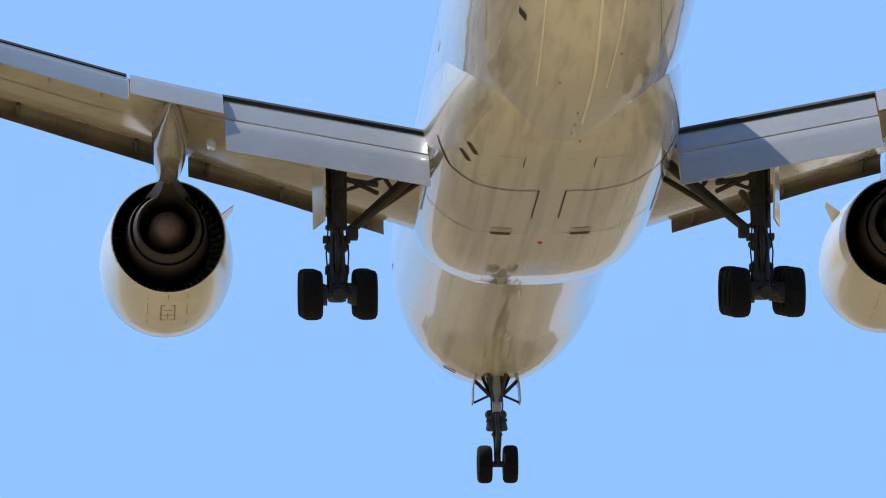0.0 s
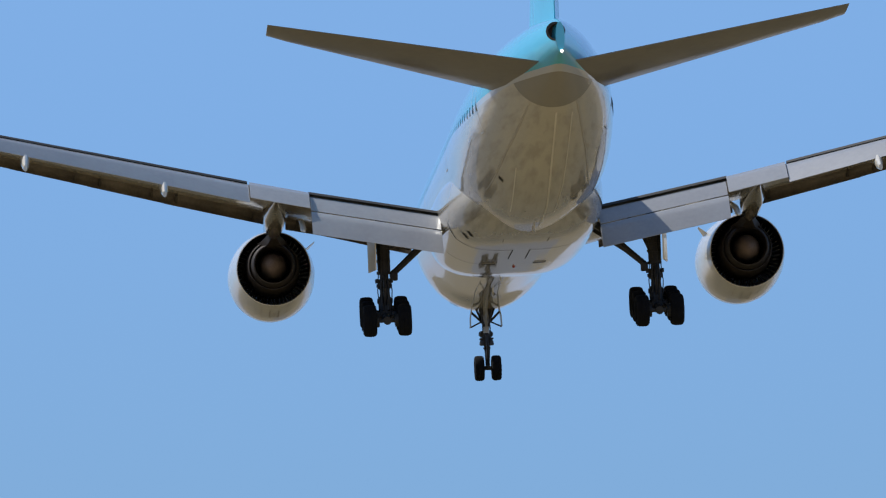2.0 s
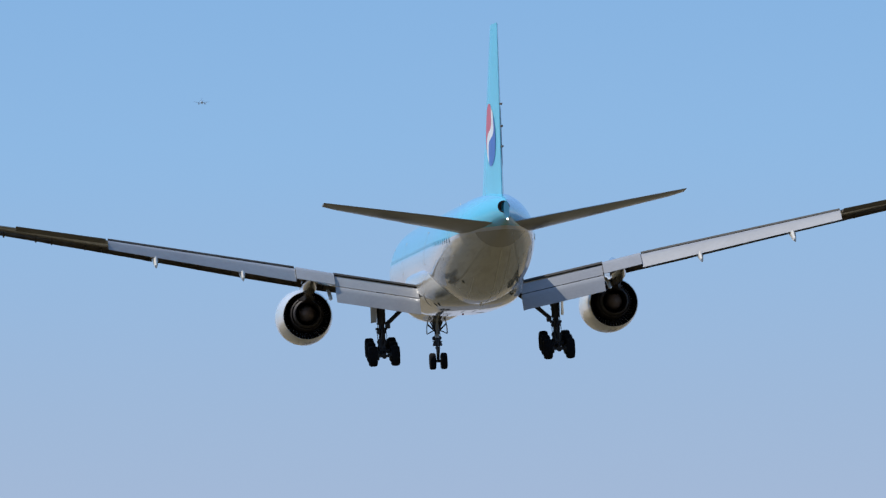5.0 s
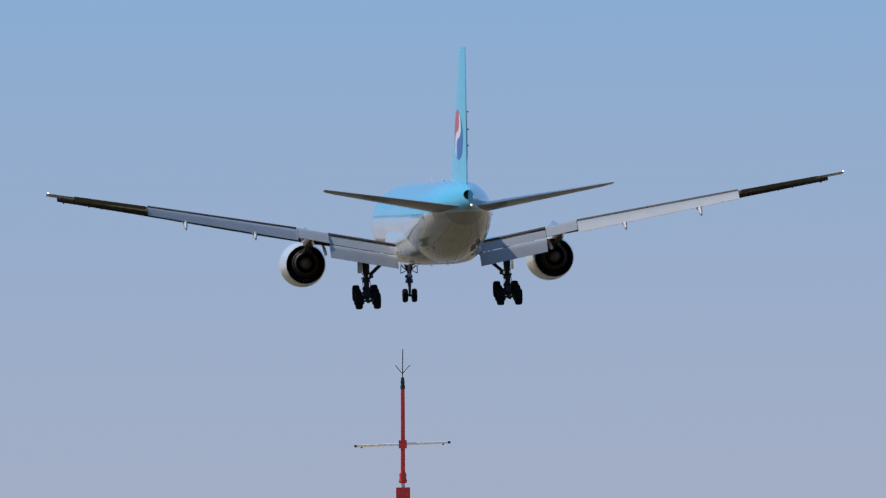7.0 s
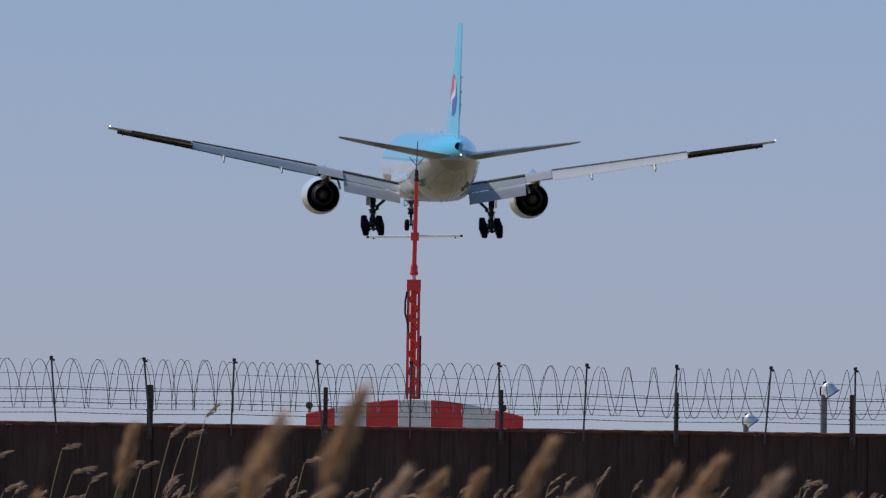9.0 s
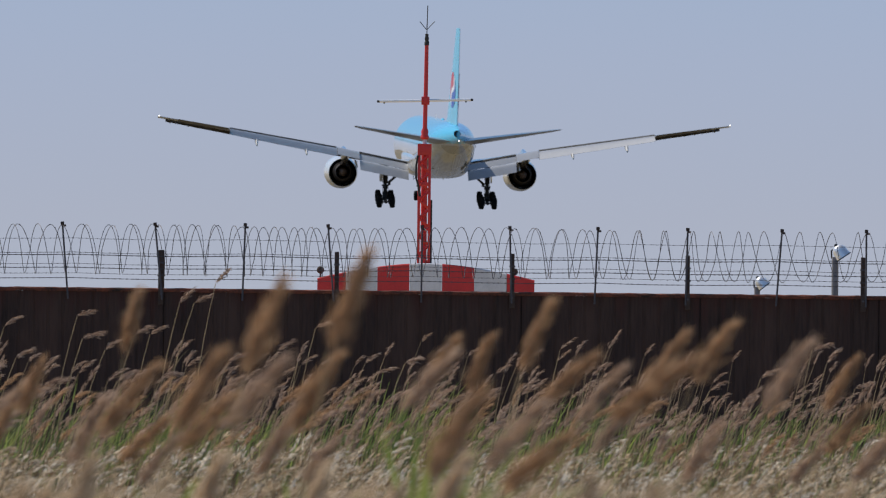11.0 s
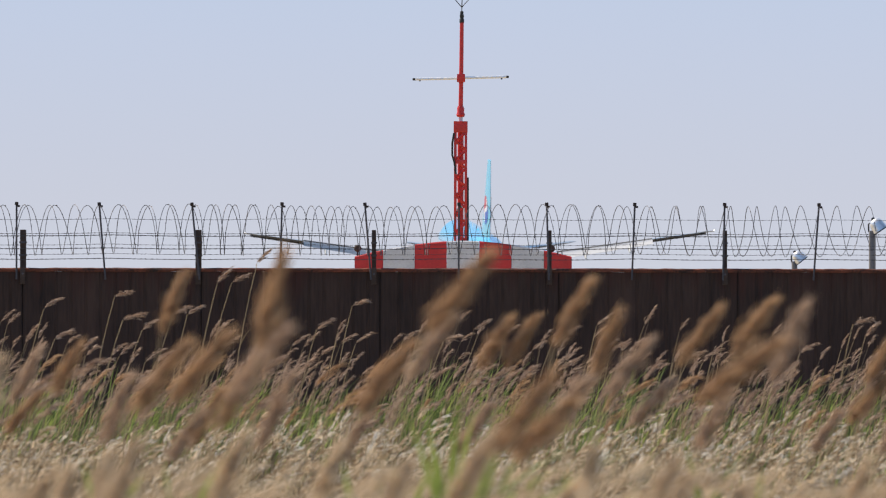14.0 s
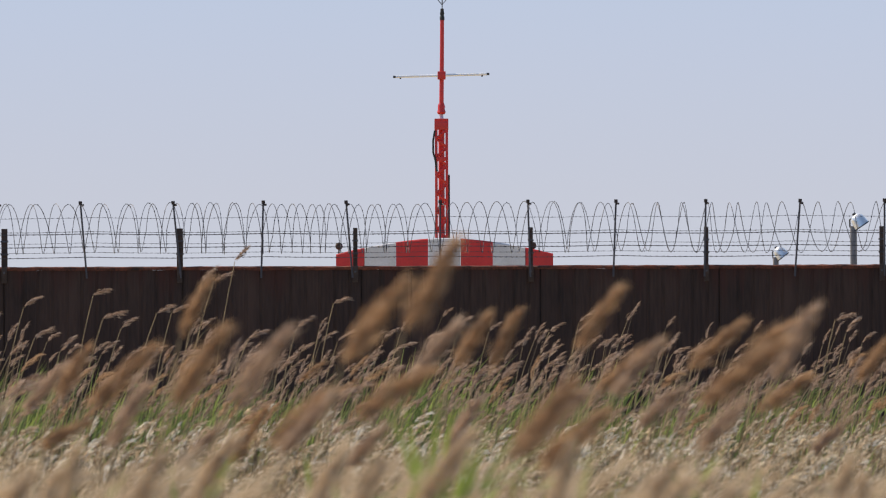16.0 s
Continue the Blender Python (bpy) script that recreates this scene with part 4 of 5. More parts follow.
# ---- fence on the wall ----
def fence():
    for i in range(-6, 8):
        x = -4.50 + 3.014 * i
        t = thing("fence_post", "rusty steel post on the wall top, carrying barbed wire", "fence post", "fence posts", pose(x, WALL_Y + 0.1, WALL_TOP, 0, 0, 0.6 * math.sin(i * 2.3)))
        w = 0.052 if i < 1 else 0.038
        bm = box(-w, w, -0.04, 0.04, -0.02, 0.655, bevel=0.008)
        part("shaft", bm, POST, t)
        for z in (0.2, 0.42):
            part("wire_clip", box(-w - 0.014, w + 0.014, -0.06, 0.06, z, z + 0.03, bevel=0.005), WIRE, t)
        b = thing("wall_bracket", "rusty bracket and stain plate bolted to the wall face", "bracket", "wall brackets", pose(x, WALL_Y - 0.032, WALL_TOP - 0.5))
        part("plate", box(-0.045, 0.045, -0.02, 0.0, 0.22, 0.5, bevel=0.006), POST, b)
        part("bolt", tube([(0, -0.02, 0.4), (0, -0.04, 0.4)], 0.02, 6), WIRE, b)
    # pickets, each leaning its own way: place along the wall and lean of the top
    pickets = [(-6.11, -0.094), (-4.50, -0.113), (-3.095, 0.033), (-1.55, -0.093), (-0.03, 0.004), (1.513, -0.035), (2.95, 0.042), (4.51, 0.023), (6.073, 0.081)]
    pickets += [(-7.62 - 1.53 * i, 0.06 * math.sin(i * 2.1)) for i in range(7)] + [(7.6 + 1.53 * i, 0.05 * math.sin(i * 1.7)) for i in range(7)]
    for x, lean in pickets:
        t = thing("thin_post", "thin dark steel picket holding the razor wire coil", "picket", "wire pickets", pose(x - lean * 0.18, WALL_Y - 0.05, WALL_TOP - 0.2, 0, math.degrees(math.atan2(lean, 1.12)), 0))
        part("rod", tube([(0, 0, 0), (0, 0, 1.3)], 0.017, 6), WIRE, t, "grey steel rod")
        part("cap", box(-0.03, 0.03, -0.02, 0.02, 1.27, 1.33, bevel=0.006), POST, t)
        part("tie", box(0.0, 0.06, -0.02, 0.02, 1.24, 1.275, bevel=0.006), POST, t)
    rng = random.Random(4)
    for z, y, thick in ((0.165, 0.06, 0.007), (0.345, 0.06, 0.0078), (0.565, 0.06, 0.0085), (0.845, -0.06, 0.004), (0.605, 0.24, 0.005), (0.41, 0.24, 0.004), (0.25, 0.24, 0.004)):
        pts = [(x, WALL_Y + y, WALL_TOP + z - 0.02 * math.sin(math.pi * ((x / 3.02) % 1)) + rng.uniform(-0.004, 0.004)) for x in np.arange(-20, 20.1, 0.5)]
        w = thing("barbed_wire", "strand of barbed wire strung along the wall top", "wire", "barbed wire strands")
        part("strand", tube(pts, thick, 4), WIRE, w)
        verts, faces = [], []
        for k in range(330):
            x = -16 + k * 0.1 + rng.uniform(-0.02, 0.02)
            zz = WALL_TOP + z - 0.02 * math.sin(math.pi * ((x / 3.02) % 1))
            for a in (0.7, -0.7):
                n = len(verts)
                dx, dz = 3.2 * thick * math.cos(a), 3.2 * thick * math.sin(a)
                verts += [(x - dx, WALL_Y + y, zz - dz), (x, WALL_Y + y - 0.006, zz + 0.006), (x + dx, WALL_Y + y, zz + dz), (x, WALL_Y + y + 0.006, zz - 0.006)]
                faces.append((n, n + 1, n + 2, n + 3))
        tagged(raw("barb", verts, faces, WIRE, w), kind="stuff")
    for coil in range(2):
        pts, x, a, loop = [], -17.0, 0.0, (1.0, 0.0, 0.0)
        while x < 17:
            if math.sin(a) < 0 <= math.sin(a + (0.33 if coil == 0 else -0.33)) or not pts:
                loop = (rng.uniform(0.82, 1.2), rng.uniform(-0.03, 0.02), rng.uniform(-0.03, 0.03))
            r = 0.43 + 0.008 * math.sin(x * 1.3 + coil) + loop[1] * 0.5
            pts.append((x + loop[2] * math.sin(a) + (0.05 if coil else -0.05) * (0.25 + 0.75 * math.tanh((3.2 - x) / 0.8)) * math.cos(a), WALL_Y - 0.05 + 0.3 * math.cos(a), WALL_TOP + 0.65 + 0.01 * math.sin(x * 0.9) + r * math.sin(a)))
            pitch = 0.46 + 0.07 * math.tanh((x - 3) / 1.5) + 0.06 * math.sin(x * 0.9 + 1.0) + 0.03 * math.sin(x * 2.1 + coil * 2)
            a += 0.33 if coil == 0 else -0.33
            x += loop[0] * pitch * 0.33 / math.tau
        w = thing("razor_wire_coil", "coil of razor wire looped along the wall top", "razor wire", "razor wire coils")
        part("coil", tube(pts, 0.0058, 4), WIRE, w)
        verts, faces = [], []
        for i in range(0, len(pts) - 1, 2):
            p, q = Vector(pts[i]), Vector(pts[i + 1])
            d = (q - p).normalized()
            u = d.orthogonal().normalized()
            n = len(verts)
            verts += [tuple(p - d * 0.018), tuple(p + u * 0.016), tuple(p + d * 0.018), tuple(p - u * 0.016)]
            faces.append((n, n + 1, n + 2, n + 3))
        tagged(raw("blade", verts, faces, WIRE, w), kind="stuff")


fence()


# ---- antenna mast behind the wall ----
MAST_Y = 250.0


def mast():
    t = thing("striped_barrier", "arched base barrier in red and white stripes", "barrier", m=pose(0.08, MAST_Y, 0))
    half, seg = 3.19, [-3.19, -2.35, -1.43, -0.48, 0.47, 1.42, 2.37, 3.19]
    top = lambda x: 3.36 + (0.47 * (1 - (abs(x) / half) ** 1.7)) + (0.0 if abs(x) < half else 0)
    part("plinth", box(-3.1, 3.1, -0.5, 0.5, -0.1, 2.6, bevel=0.03), BASEWHITE, t, "pale concrete plinth")
    for i, (a, b) in enumerate(zip(seg, seg[1:])):
        rings = [[(x, -0.6, 2.55), (x, 0.6, 2.55), (x, 0.6, top(x) - 0.03), (x, 0.56, top(x)), (x, -0.56, top(x)), (x, -0.6, top(x) - 0.03)] for x in np.linspace(a + 0.006, b - 0.006, 6)]
        part("stripe_panel", loft(rings), BASEWHITE if i % 2 else BASERED, t, "white painted panel" if i % 2 else "red painted panel")
    for x in (-3.02, 3.02 - 0.35):
        m = thing("marker_lamp", "small round obstruction lamp on a stem", "lamp", "marker lamps", pose(x, MAST_Y - 0.3, 3.4))
        part("stem", tube([(0, 0, -0.03), (0, 0, 0.12)], 0.025, 6), POST, m)
        part("globe", turned([(-0.06, 0.0), (-0.05, 0.08), (0.0, 0.11), (0.06, 0.07), (0.08, 0)], (0, 0, 0.2), "y", 14), POST, m)
    t = thing("antenna_mast", "red lattice mast with a tube, cross arm and whip antenna", "mast", m=pose(0, MAST_Y, 3.82))
    h, w = 3.47, 0.155
    legs = [(-w, -0.12), (w, -0.12), (-w, 0.22), (w, 0.22)]
    for x, y in legs:
        part("leg", box(x - 0.04, x + 0.04, y - 0.04, y + 0.04, 0, h, bevel=0.008), MASTRED, t)
    part("centre_pole", tube([(0, 0.05, 0), (0, 0.05, h)], 0.09, 10), MASTRED, t)
    n = 13
    for i in range(n):
        z0, z1 = h * i / n, h * (i + 1) / n
        for y in (-0.13, 0.23):
            a, b = ((-w, z0), (w, z1)) if i % 2 else ((w, z0), (-w, z1))
            part("brace", tube([(a[0], y, a[1]), (b[0], y, b[1])], 0.042, 5), MASTRED, t)
    part("top_plate", box(-w - 0.05, w + 0.05, -0.2, 0.3, h, h + 0.05, bevel=0.01), MASTRED, t)
    part("top_band", box(-w - 0.05, w + 0.05, -0.185, -0.165, h - 0.28, h, bevel=0.004), MASTRED, t)
    part("mid_band", box(-w, w, -0.185, -0.165, h - 1.2, h - 1.08, bevel=0.004), MASTRED, t)
    part("cable", tube([(-w - 0.04, -0.2, h - 0.3), (-w - 0.09, -0.22, h - 0.6), (-w - 0.09, -0.22, h - 0.95), (-w - 0.03, -0.2, h - 1.15), (-w + 0.02, -0.2, h - 1.5)], 0.03, 6), DARK, t, "black cable loop")
    part("conduit", tube([(w + 0.06, -0.1, 0), (w + 0.06, -0.1, h - 1.6)], 0.03, 6), STEEL, t, "grey conduit")
    part("neck", tube([(0, 0.05, h), (0, 0.05, h + 0.16), (0, 0.05, h + 0.2)], 0.06, 10), BASEWHITE, t, "white neck")
    part("lamp_collar", turned([(h + 0.18, 0.0), (h + 0.18, 0.1), (h + 0.24, 0.13), (h + 0.33, 0.1), (h + 0.42, 0.11), (h + 0.5, 0.08), (h + 0.5, 0)], (0, 0.05, 0), "z", 12), MASTRED, t, "red lamp collar")
    part("tube", tube([(0, 0.05, h + 0.3), (0.02, 0.05, h + 1.8), (0.03, 0.05, h + 2.98)], [0.068, 0.062, 0.058], 10), MASTRED, t, "red tube")
    arm_z = h + 1.32
    part("arm_bracket", box(-0.11, 0.13, -0.1, 0.12, arm_z - 0.12, arm_z + 0.12, bevel=0.02), MASTRED, t)
    for s in (-1, 1):
        part("cross_arm", tube([(s * 0.1, -0.06, arm_z + s * 0.006), (s * 1.34, -0.06, arm_z + 0.035 * s)], 0.038, 8), CHALK, t, "white cross arm")
        part("arm_tip", turned([(-0.05, 0), (-0.04, 0.035), (0.04, 0.035), (0.05, 0)], (s * 1.37, -0.06, arm_z + 0.038 * s), "x", 8), DARK, t)
        part("arm_drop", tube([(s * 1.2, -0.06, arm_z + 0.03 * s), (s * 1.2, -0.06, arm_z + 0.03 * s - 0.07)], 0.025, 6), DARK, t)
    z = h + 2.95
    part("insulator", turned([(z, 0.0), (z, 0.07), (z + 0.1, 0.07), (z + 0.13, 0.05), (z + 0.2, 0.065), (z + 0.26, 0.05), (z + 0.33, 0.05), (z + 0.35, 0)], (0.03, 0.05, 0), "z", 10), DARK, t, "black insulator")
    part("whip", tube([(0.03, 0.05, z + 0.3), (0.05, 0.05, z + 1.17)], 0.014, 5), DARK, t, "thin black whip antenna")
    for a in (-1, 1, 0):
        part("prong", tube([(0.03, 0.05, z + 0.45), (0.03 + a * 0.11, 0.05 - 0.1 * (a == 0), z + 0.58), (0.04 + a * 0.22, 0.05 - 0.2 * (a == 0), z + 0.70)], 0.012, 5), DARK, t)


mast()


def floodlight(x, y, z0, z1, r, turn, label):
    t = thing("floodlight", label, "lamp", "floodlights", pose(x, y, 0))
    part("pole", tube([(0, 0, z0), (0, 0, z1)], r * 0.5, 10), POLEGREY, t, "grey pole")
    head = turned([(r * 1.05, 0.0), (r * 1.02, r * 0.3), (r * 0.92, r * 0.58), (r * 0.7, r * 0.8), (r * 0.3, r * 0.96), (-r * 0.75, r * 1.12), (-r * 0.85, r * 1.16), (-r * 0.86, r * 1.0), (-r * 0.6, 0)], (0, 0, 0), "z", 22)
    h = part("housing", head, LAMPGREY, t, "silver drum housing")
    h.matrix_basis = pose(r * 0.7, -r * 0.3, z1 + r * 0.75, 0, turn, 0)
    rim = part("rim", turned([(-r * 0.8, r * 1.14), (-r * 0.8, r * 1.22), (-r * 0.95, r * 1.22), (-r * 0.95, r * 1.08)], (0, 0, 0), "z", 22), STEEL, t, "dark lower rim")
    rim.matrix_basis = h.matrix_basis.copy()
    part("top_knob", turned([(r * 1.0, 0.0), (r * 1.0, r * 0.3), (r * 1.3, r * 0.22), (r * 1.32, 0)], (0, 0, 0), "z", 10), STEEL, t).matrix_basis = h.matrix_basis.copy()
    part("yoke", tube([(-r * 0.5, 0, z1 - r * 0.2), (-r * 0.55, 0, z1 + r * 0.9), (0, 0, z1 + r * 1.3)], r * 0.12, 6), STEEL, t)


floodlight(7.36, 152.0, 0, 3.42, 0.125, -34, "silver floodlight on a grey pole behind the wall")
floodlight(5.97, 152.0, 0, 2.87, 0.105, -38, "small silver floodlight behind the wall")


# ---- a second aircraft, very far off ----
def far_jet():
    t = thing("distant_aircraft", "tiny twin-jet far off, coloured pale blue for haze", "airplane")
    part("fuselage", turned([(-9, 0.1), (-6, 0.9), (0, 1.25), (7, 1.2), (9, 0.2)], (0, 0, 0), "y", 14), HAZE, t)
    for s in (-1, 1):
        part("wing", loft([[(s * x, y, z), (s * x, y - c, z), (s * x, y - c, z - h), (s * x, y, z - h)] for x, y, c, z, h in ((0.8, 2, 3.4, -0.6, 0.4), (8.5, -2, 1.3, 0.2, 0.12))]), HAZE, t)
        part("engine", turned([(-1.6, 0.1), (-1.6, 0.7), (1.4, 0.8), (1.4, 0.1)], (s * 3.2, 1, -1.5), "y", 12), HAZE, t)
        part("tailplane", loft([[(s * x, y, z), (s * x, y - c, z), (s * x, y - c, z - 0.12), (s * x, y, z - 0.12)] for x, y, c, z in ((0.3, -6.5, 2, 0.6), (3.2, -8, 1, 0.9))]), HAZE, t)
    part("fin", loft([[(-0.12, y, z), (0.12, y, z), (0.12, y - c, z), (-0.12, y - c, z)] for y, c, z in ((-5.5, 3, 0.8), (-7.6, 1.5, 4.2))]), HAZE, t)
    return t


FAR = far_jet()
FAR.scale = (0.5, 0.5, 0.5)


# ---- reeds ----
def strand_plume(rng, base, tip, n, width, sl, sw, droop=0.4, taper=False):
    """Strands of a feathery head from base to tip; they lie along it and bow to the lee side."""
    verts, faces = [], []
    base, tip = Vector(base), Vector(tip)
    axis = tip - base
    along = axis.normalized()
    side = Vector((along.z, 0, -along.x))
    for k in range(n):
        u = (k + rng.random()) / n
        spread = width * (math.sin(math.pi * min(1, u * 0.88 + 0.10)) ** 0.8) * (1 + 0.35 * math.sin(u * 17 + base.z * 40))
        if taper:
            spread = width * 1.5 * (u + 0.06) ** 0.45 * (1.02 - u) ** 0.8 * (1 + 0.25 * math.sin(u * 19 + base.z * 40))
        p = base + axis * u * 0.9 + side * (droop * 0.35 * axis.length * u * u) + side * rng.gauss(0.1, 0.45) * spread + Vector((0, rng.gauss(0, 0.45) * spread, 0))
        d = (along * rng.uniform(0.8, 1.4) + side * (rng.uniform(-0.25, 0.35) + droop * u) + Vector((0, rng.uniform(-0.3, 0.3), 0))).normalized()
        ln = sl * rng.uniform(0.6, 1.2)
        w = Vector((rng.uniform(-1, 1), rng.uniform(-1, 1), rng.uniform(-1, 1))).cross(d).normalized() * sw * rng.uniform(0.6, 1.3)
        m, e = p + d * ln * 0.5, p + d * ln + (side * 0.3 - Vector((0, 0, 0.5 * droop))) * ln * 0.4
        i = len(verts)
        verts += [tuple(p), tuple(m + w), tuple(e), tuple(m - w)]
        faces.append((i, i + 1, i + 2, i + 3))
    return verts, faces


def bent(base, tip, n=6):
    """A stalk that rises upright and bows to the tip."""
    b, t = Vector(base), Vector(tip)
    return [Vector((b.x + (t.x - b.x) * (u ** 1.8), b.y + (t.y - b.y) * u, b.z + (t.z - b.z) * u)) for u in (i / n for i in range(n + 1))]


def blade(rng, base, height, lean, width):
    """A long leaf: a folded strip that rises and bows over to the lee side."""
    verts, faces = [], []
    b, yaw = Vector(base), rng.uniform(-0.9, 0.9)
    for i in range(6):
        u = i / 5
        c = b + Vector((lean * u * u * height, 0.15 * height * u * math.sin(yaw), height * (u - 0.25 * lean * u * u)))
        w = width * (1 - u ** 4) * (0.6 + 0.8 * u * (1 - u))
        s = Vector((math.cos(yaw), math.sin(yaw), 0.0)) * w
        verts += [tuple(c - s), tuple(c + Vector((0, w * 0.4, 0))), tuple(c + s)]
        if i:
            a = 3 * (i - 1)
            faces += [(a, a + 1, a + 4, a + 3), (a + 1, a + 2, a + 5, a + 4)]
    return verts, faces


def gather(pieces):
    verts, faces = [], []
    for v, f in pieces:
        o = len(verts)
        verts += v
        faces += [tuple(i + o for i in q) for q in f]
    return verts, faces


def stalk(points, r0, r1):
    verts, faces = [], []
    n = len(points) - 1
    for i, p in enumerate(points):
        r = r0 + (r1 - r0) * i / n
        verts += [(p.x + r * math.cos(a), p.y + r * math.sin(a), p.z) for a in (0.5, 2.6, 4.7)]
        if i:
            a = 3 * (i - 1)
            faces += [(a + k, a + (k + 1) % 3, a + 3 + (k + 1) % 3, a + 3 + k) for k in range(3)]
    return verts, faces


FLUTTER = []  # plumes that nod on their stems, given as in the next list
SWAY = []  # things that swing in the wind: (object, size in degrees, period, phase)


GUSTS = []  # reeds blown by the gusts: (reed, plume, rows of time, lean and nod in degrees)


def tall_reed(x, y, tip, foot, rng, label, mat=None, gusts=None):
    """A tall reed rooted at (x, y); tip and foot of its plume as (dx, z) from the root."""
    t = thing("reed", label, "reed", "tall reeds", pose(x, y, 0))
    pts = bent((0, 0, -0.02), (foot[0], 0, foot[1]), 7)
    raw("stem", *stalk(pts, 0.006, 0.003), STALK, t)
    ln = math.dist(tip, foot)
    head = strand_plume(rng, (foot[0], 0, foot[1]), (tip[0], 0, tip[1]), 330, 0.18 * ln * rng.uniform(0.8, 1.15), 0.30 * ln, 0.0028, 0.12, True)
    o = Vector((foot[0], 0, foot[1]))
    plume = raw("plume", [tuple(Vector(v) - o) for v in head[0]], head[1], mat or PLUME, t)
    plume.location = o
    tagged(plume, "feathery tan seed head", kind="stuff")
    for k in range(3):
        u = rng.uniform(0.25, 0.6)
        p = pts[int(u * 7)]
        raw("leaf", *blade(rng, (p.x, 0, p.z), rng.uniform(0.35, 0.6), rng.uniform(0.5, 1.1), 0.012), LEAF if rng.random() < 0.35 else STALK, t)
    if gusts:
        GUSTS.append((t, plume, gusts))
    else:
        FLUTTER.append((plume, rng.uniform(2, 5), rng.uniform(0.8, 1.3), rng.uniform(0, 6)))
        SWAY.append((t, rng.uniform(1.6, 2.8), rng.uniform(1.5, 2.3), rng.uniform(-0.5, 0.5)))


WIND = random.Random(12)


def wind_reed(d, root, foot, length, angle, gusts):
    """A tall reed d metres off; foot of its plume from the root, the plume's length and angle from upright."""
    a = radians(angle)
    tip = (foot[0] + length * math.sin(a), foot[1] + length * math.cos(a))
    tall_reed(root, d, tip, foot, WIND, "tall dry reed with a tan feathery plume bent by wind", PLUME, gusts)


wind_reed(22.9, -0.678, (0.184, 2.127), 0.270, 16.1, ((10, 0.8, 1.8), (12.5, -0.8, -1.8), (13.2, -1.2, -2.3), (14, -1.4, -5), (15, 2.6, 2), (16, 6, 10.5)))
wind_reed(22.7, -0.423, (0.303, 2.188), 0.270, 24.8, ((10, -2.9, -2.5), (12.5, -3.7, -6.8), (13.2, -0.4, -1.5), (14, 0.5, 10.2), (15, 1.2, 6.5), (16, 0.4, 1.5)))
wind_reed(30.3, 0.086, (0.254, 2.097), 0.270, 22.0, ((10, 1.5, -2.1), (12.5, -2.4, -6.2), (13.2, -1.7, 1.9), (14, -0.3, 2.6), (15, 0.3, -0.4), (16, 3.6, 5.6)))
wind_reed(33.0, -1.316, (0.183, 2.125), 0.246, 16.0, ((10, -0.5, -8.8), (12.5, -0.8, -3.3), (13.2, 0.5, 4.6), (14, -0.9, 1.5), (15, 1, -1.6), (16, 3.1, 3.3)))
wind_reed(25.0, -1.140, (0.337, 1.958), 0.270, 29.8, ((10, 1.9, -3.2), (12.5, 1.5, -7.2), (13.2, -2.2, -1.2), (14, -1.7, 8.7), (15, -0.1, 1.4), (16, 0.1, 1.3)))
wind_reed(25.8, -1.365, (0.352, 1.924), 0.270, 31.4, ((10, 1.1, 11.8), (12.5, -0.4, -11.9), (13.2, -0.2, -11.2), (14, 0.2, 2.4), (15, 0.2, -2.8), (16, -2.2, 14.2)))
wind_reed(33.0, -1.793, (0.222, 1.896), 0.224, 21.3, ((10, 0.2, -2.6), (12.5, -0.2, -1.2), (13.2, -0.8, -3.9), (14, -0.6, 5.7), (15, 1.6, -0.2), (16, 2.1, 5.8)))
wind_reed(25.7, -0.692, (0.394, 1.921), 0.270, 34.6, ((12.5, -2.5, -4.2), (13.2, 0, 0), (14, -0.6, -1.1), (15, 0.5, 3.3), (16, 0.8, 19.3)))
wind_reed(33.0, -0.291, (0.324, 1.999), 0.236, 28.4, ((10, -1, 3.3), (12.5, -1.1, -0), (13.2, -0.2, -3.1), (14, 0.7, 0.9), (15, 0.2, -1.6), (16, 0.3, 0.7)))
wind_reed(33.0, -0.047, (0.225, 1.996), 0.236, 20.6, ((10, 0.5, -2.5), (12.5, -1.6, -1), (13.2, -1.7, 1.2), (14, -0.3, 6.2), (15, 2.5, 1.7), (16, 0.3, 0.2)))
wind_reed(28.7, -0.004, (0.406, 1.978), 0.270, 40.7, ((10, -0.5, 7.4), (12.5, -1.2, -5.7), (13.2, 0.5, -24.2), (14, 0.8, -23.8), (15, -0.5, 8.7), (16, 3.1, 6.2)))
wind_reed(31.8, 0.448, (0.356, 2.016), 0.270, 30.5, ((10, 1.2, -3.1), (12.5, -1, 5.4), (13.2, -0, -0.8), (14, 0, 0.8), (15, -1.4, 0.2), (16, 3, 11.7)))
wind_reed(31.8, 0.594, (0.398, 2.053), 0.270, 32.9, ((10, 0.8, -5.9), (12.5, -0.4, 1.3), (13.2, -0.5, 1.2), (14, 0.4, -1.1), (15, -2.1, -8.1), (16, 3.2, 16.3)))
wind_reed(22.3, 0.177, (0.412, 2.007), 0.270, 48.4, ((10, -2.4, 7.3), (12.5, -3.5, -1.4), (13.2, -0.5, -0.4), (14, 0.5, 0.9), (15, 1.5, -7.1), (16, 2.2, -1.3)))
wind_reed(33.0, 1.274, (0.293, 1.938), 0.235, 26.8, ((10, -0.4, 2), (12.5, -0.1, -5.8), (13.2, -2, -7), (14, 0.1, -0.4), (15, 1.7, -1.4), (16, 1.1, 6.8)))
wind_reed(17.2, -0.324, (0.382, 1.964), 0.200, 33.0, ((12.5, -0.7, -0.7), (13.2, -0.5, 0.4), (14, -0, 0), (15, 0.9, 1.3), (16, 2.1, 0.4)))
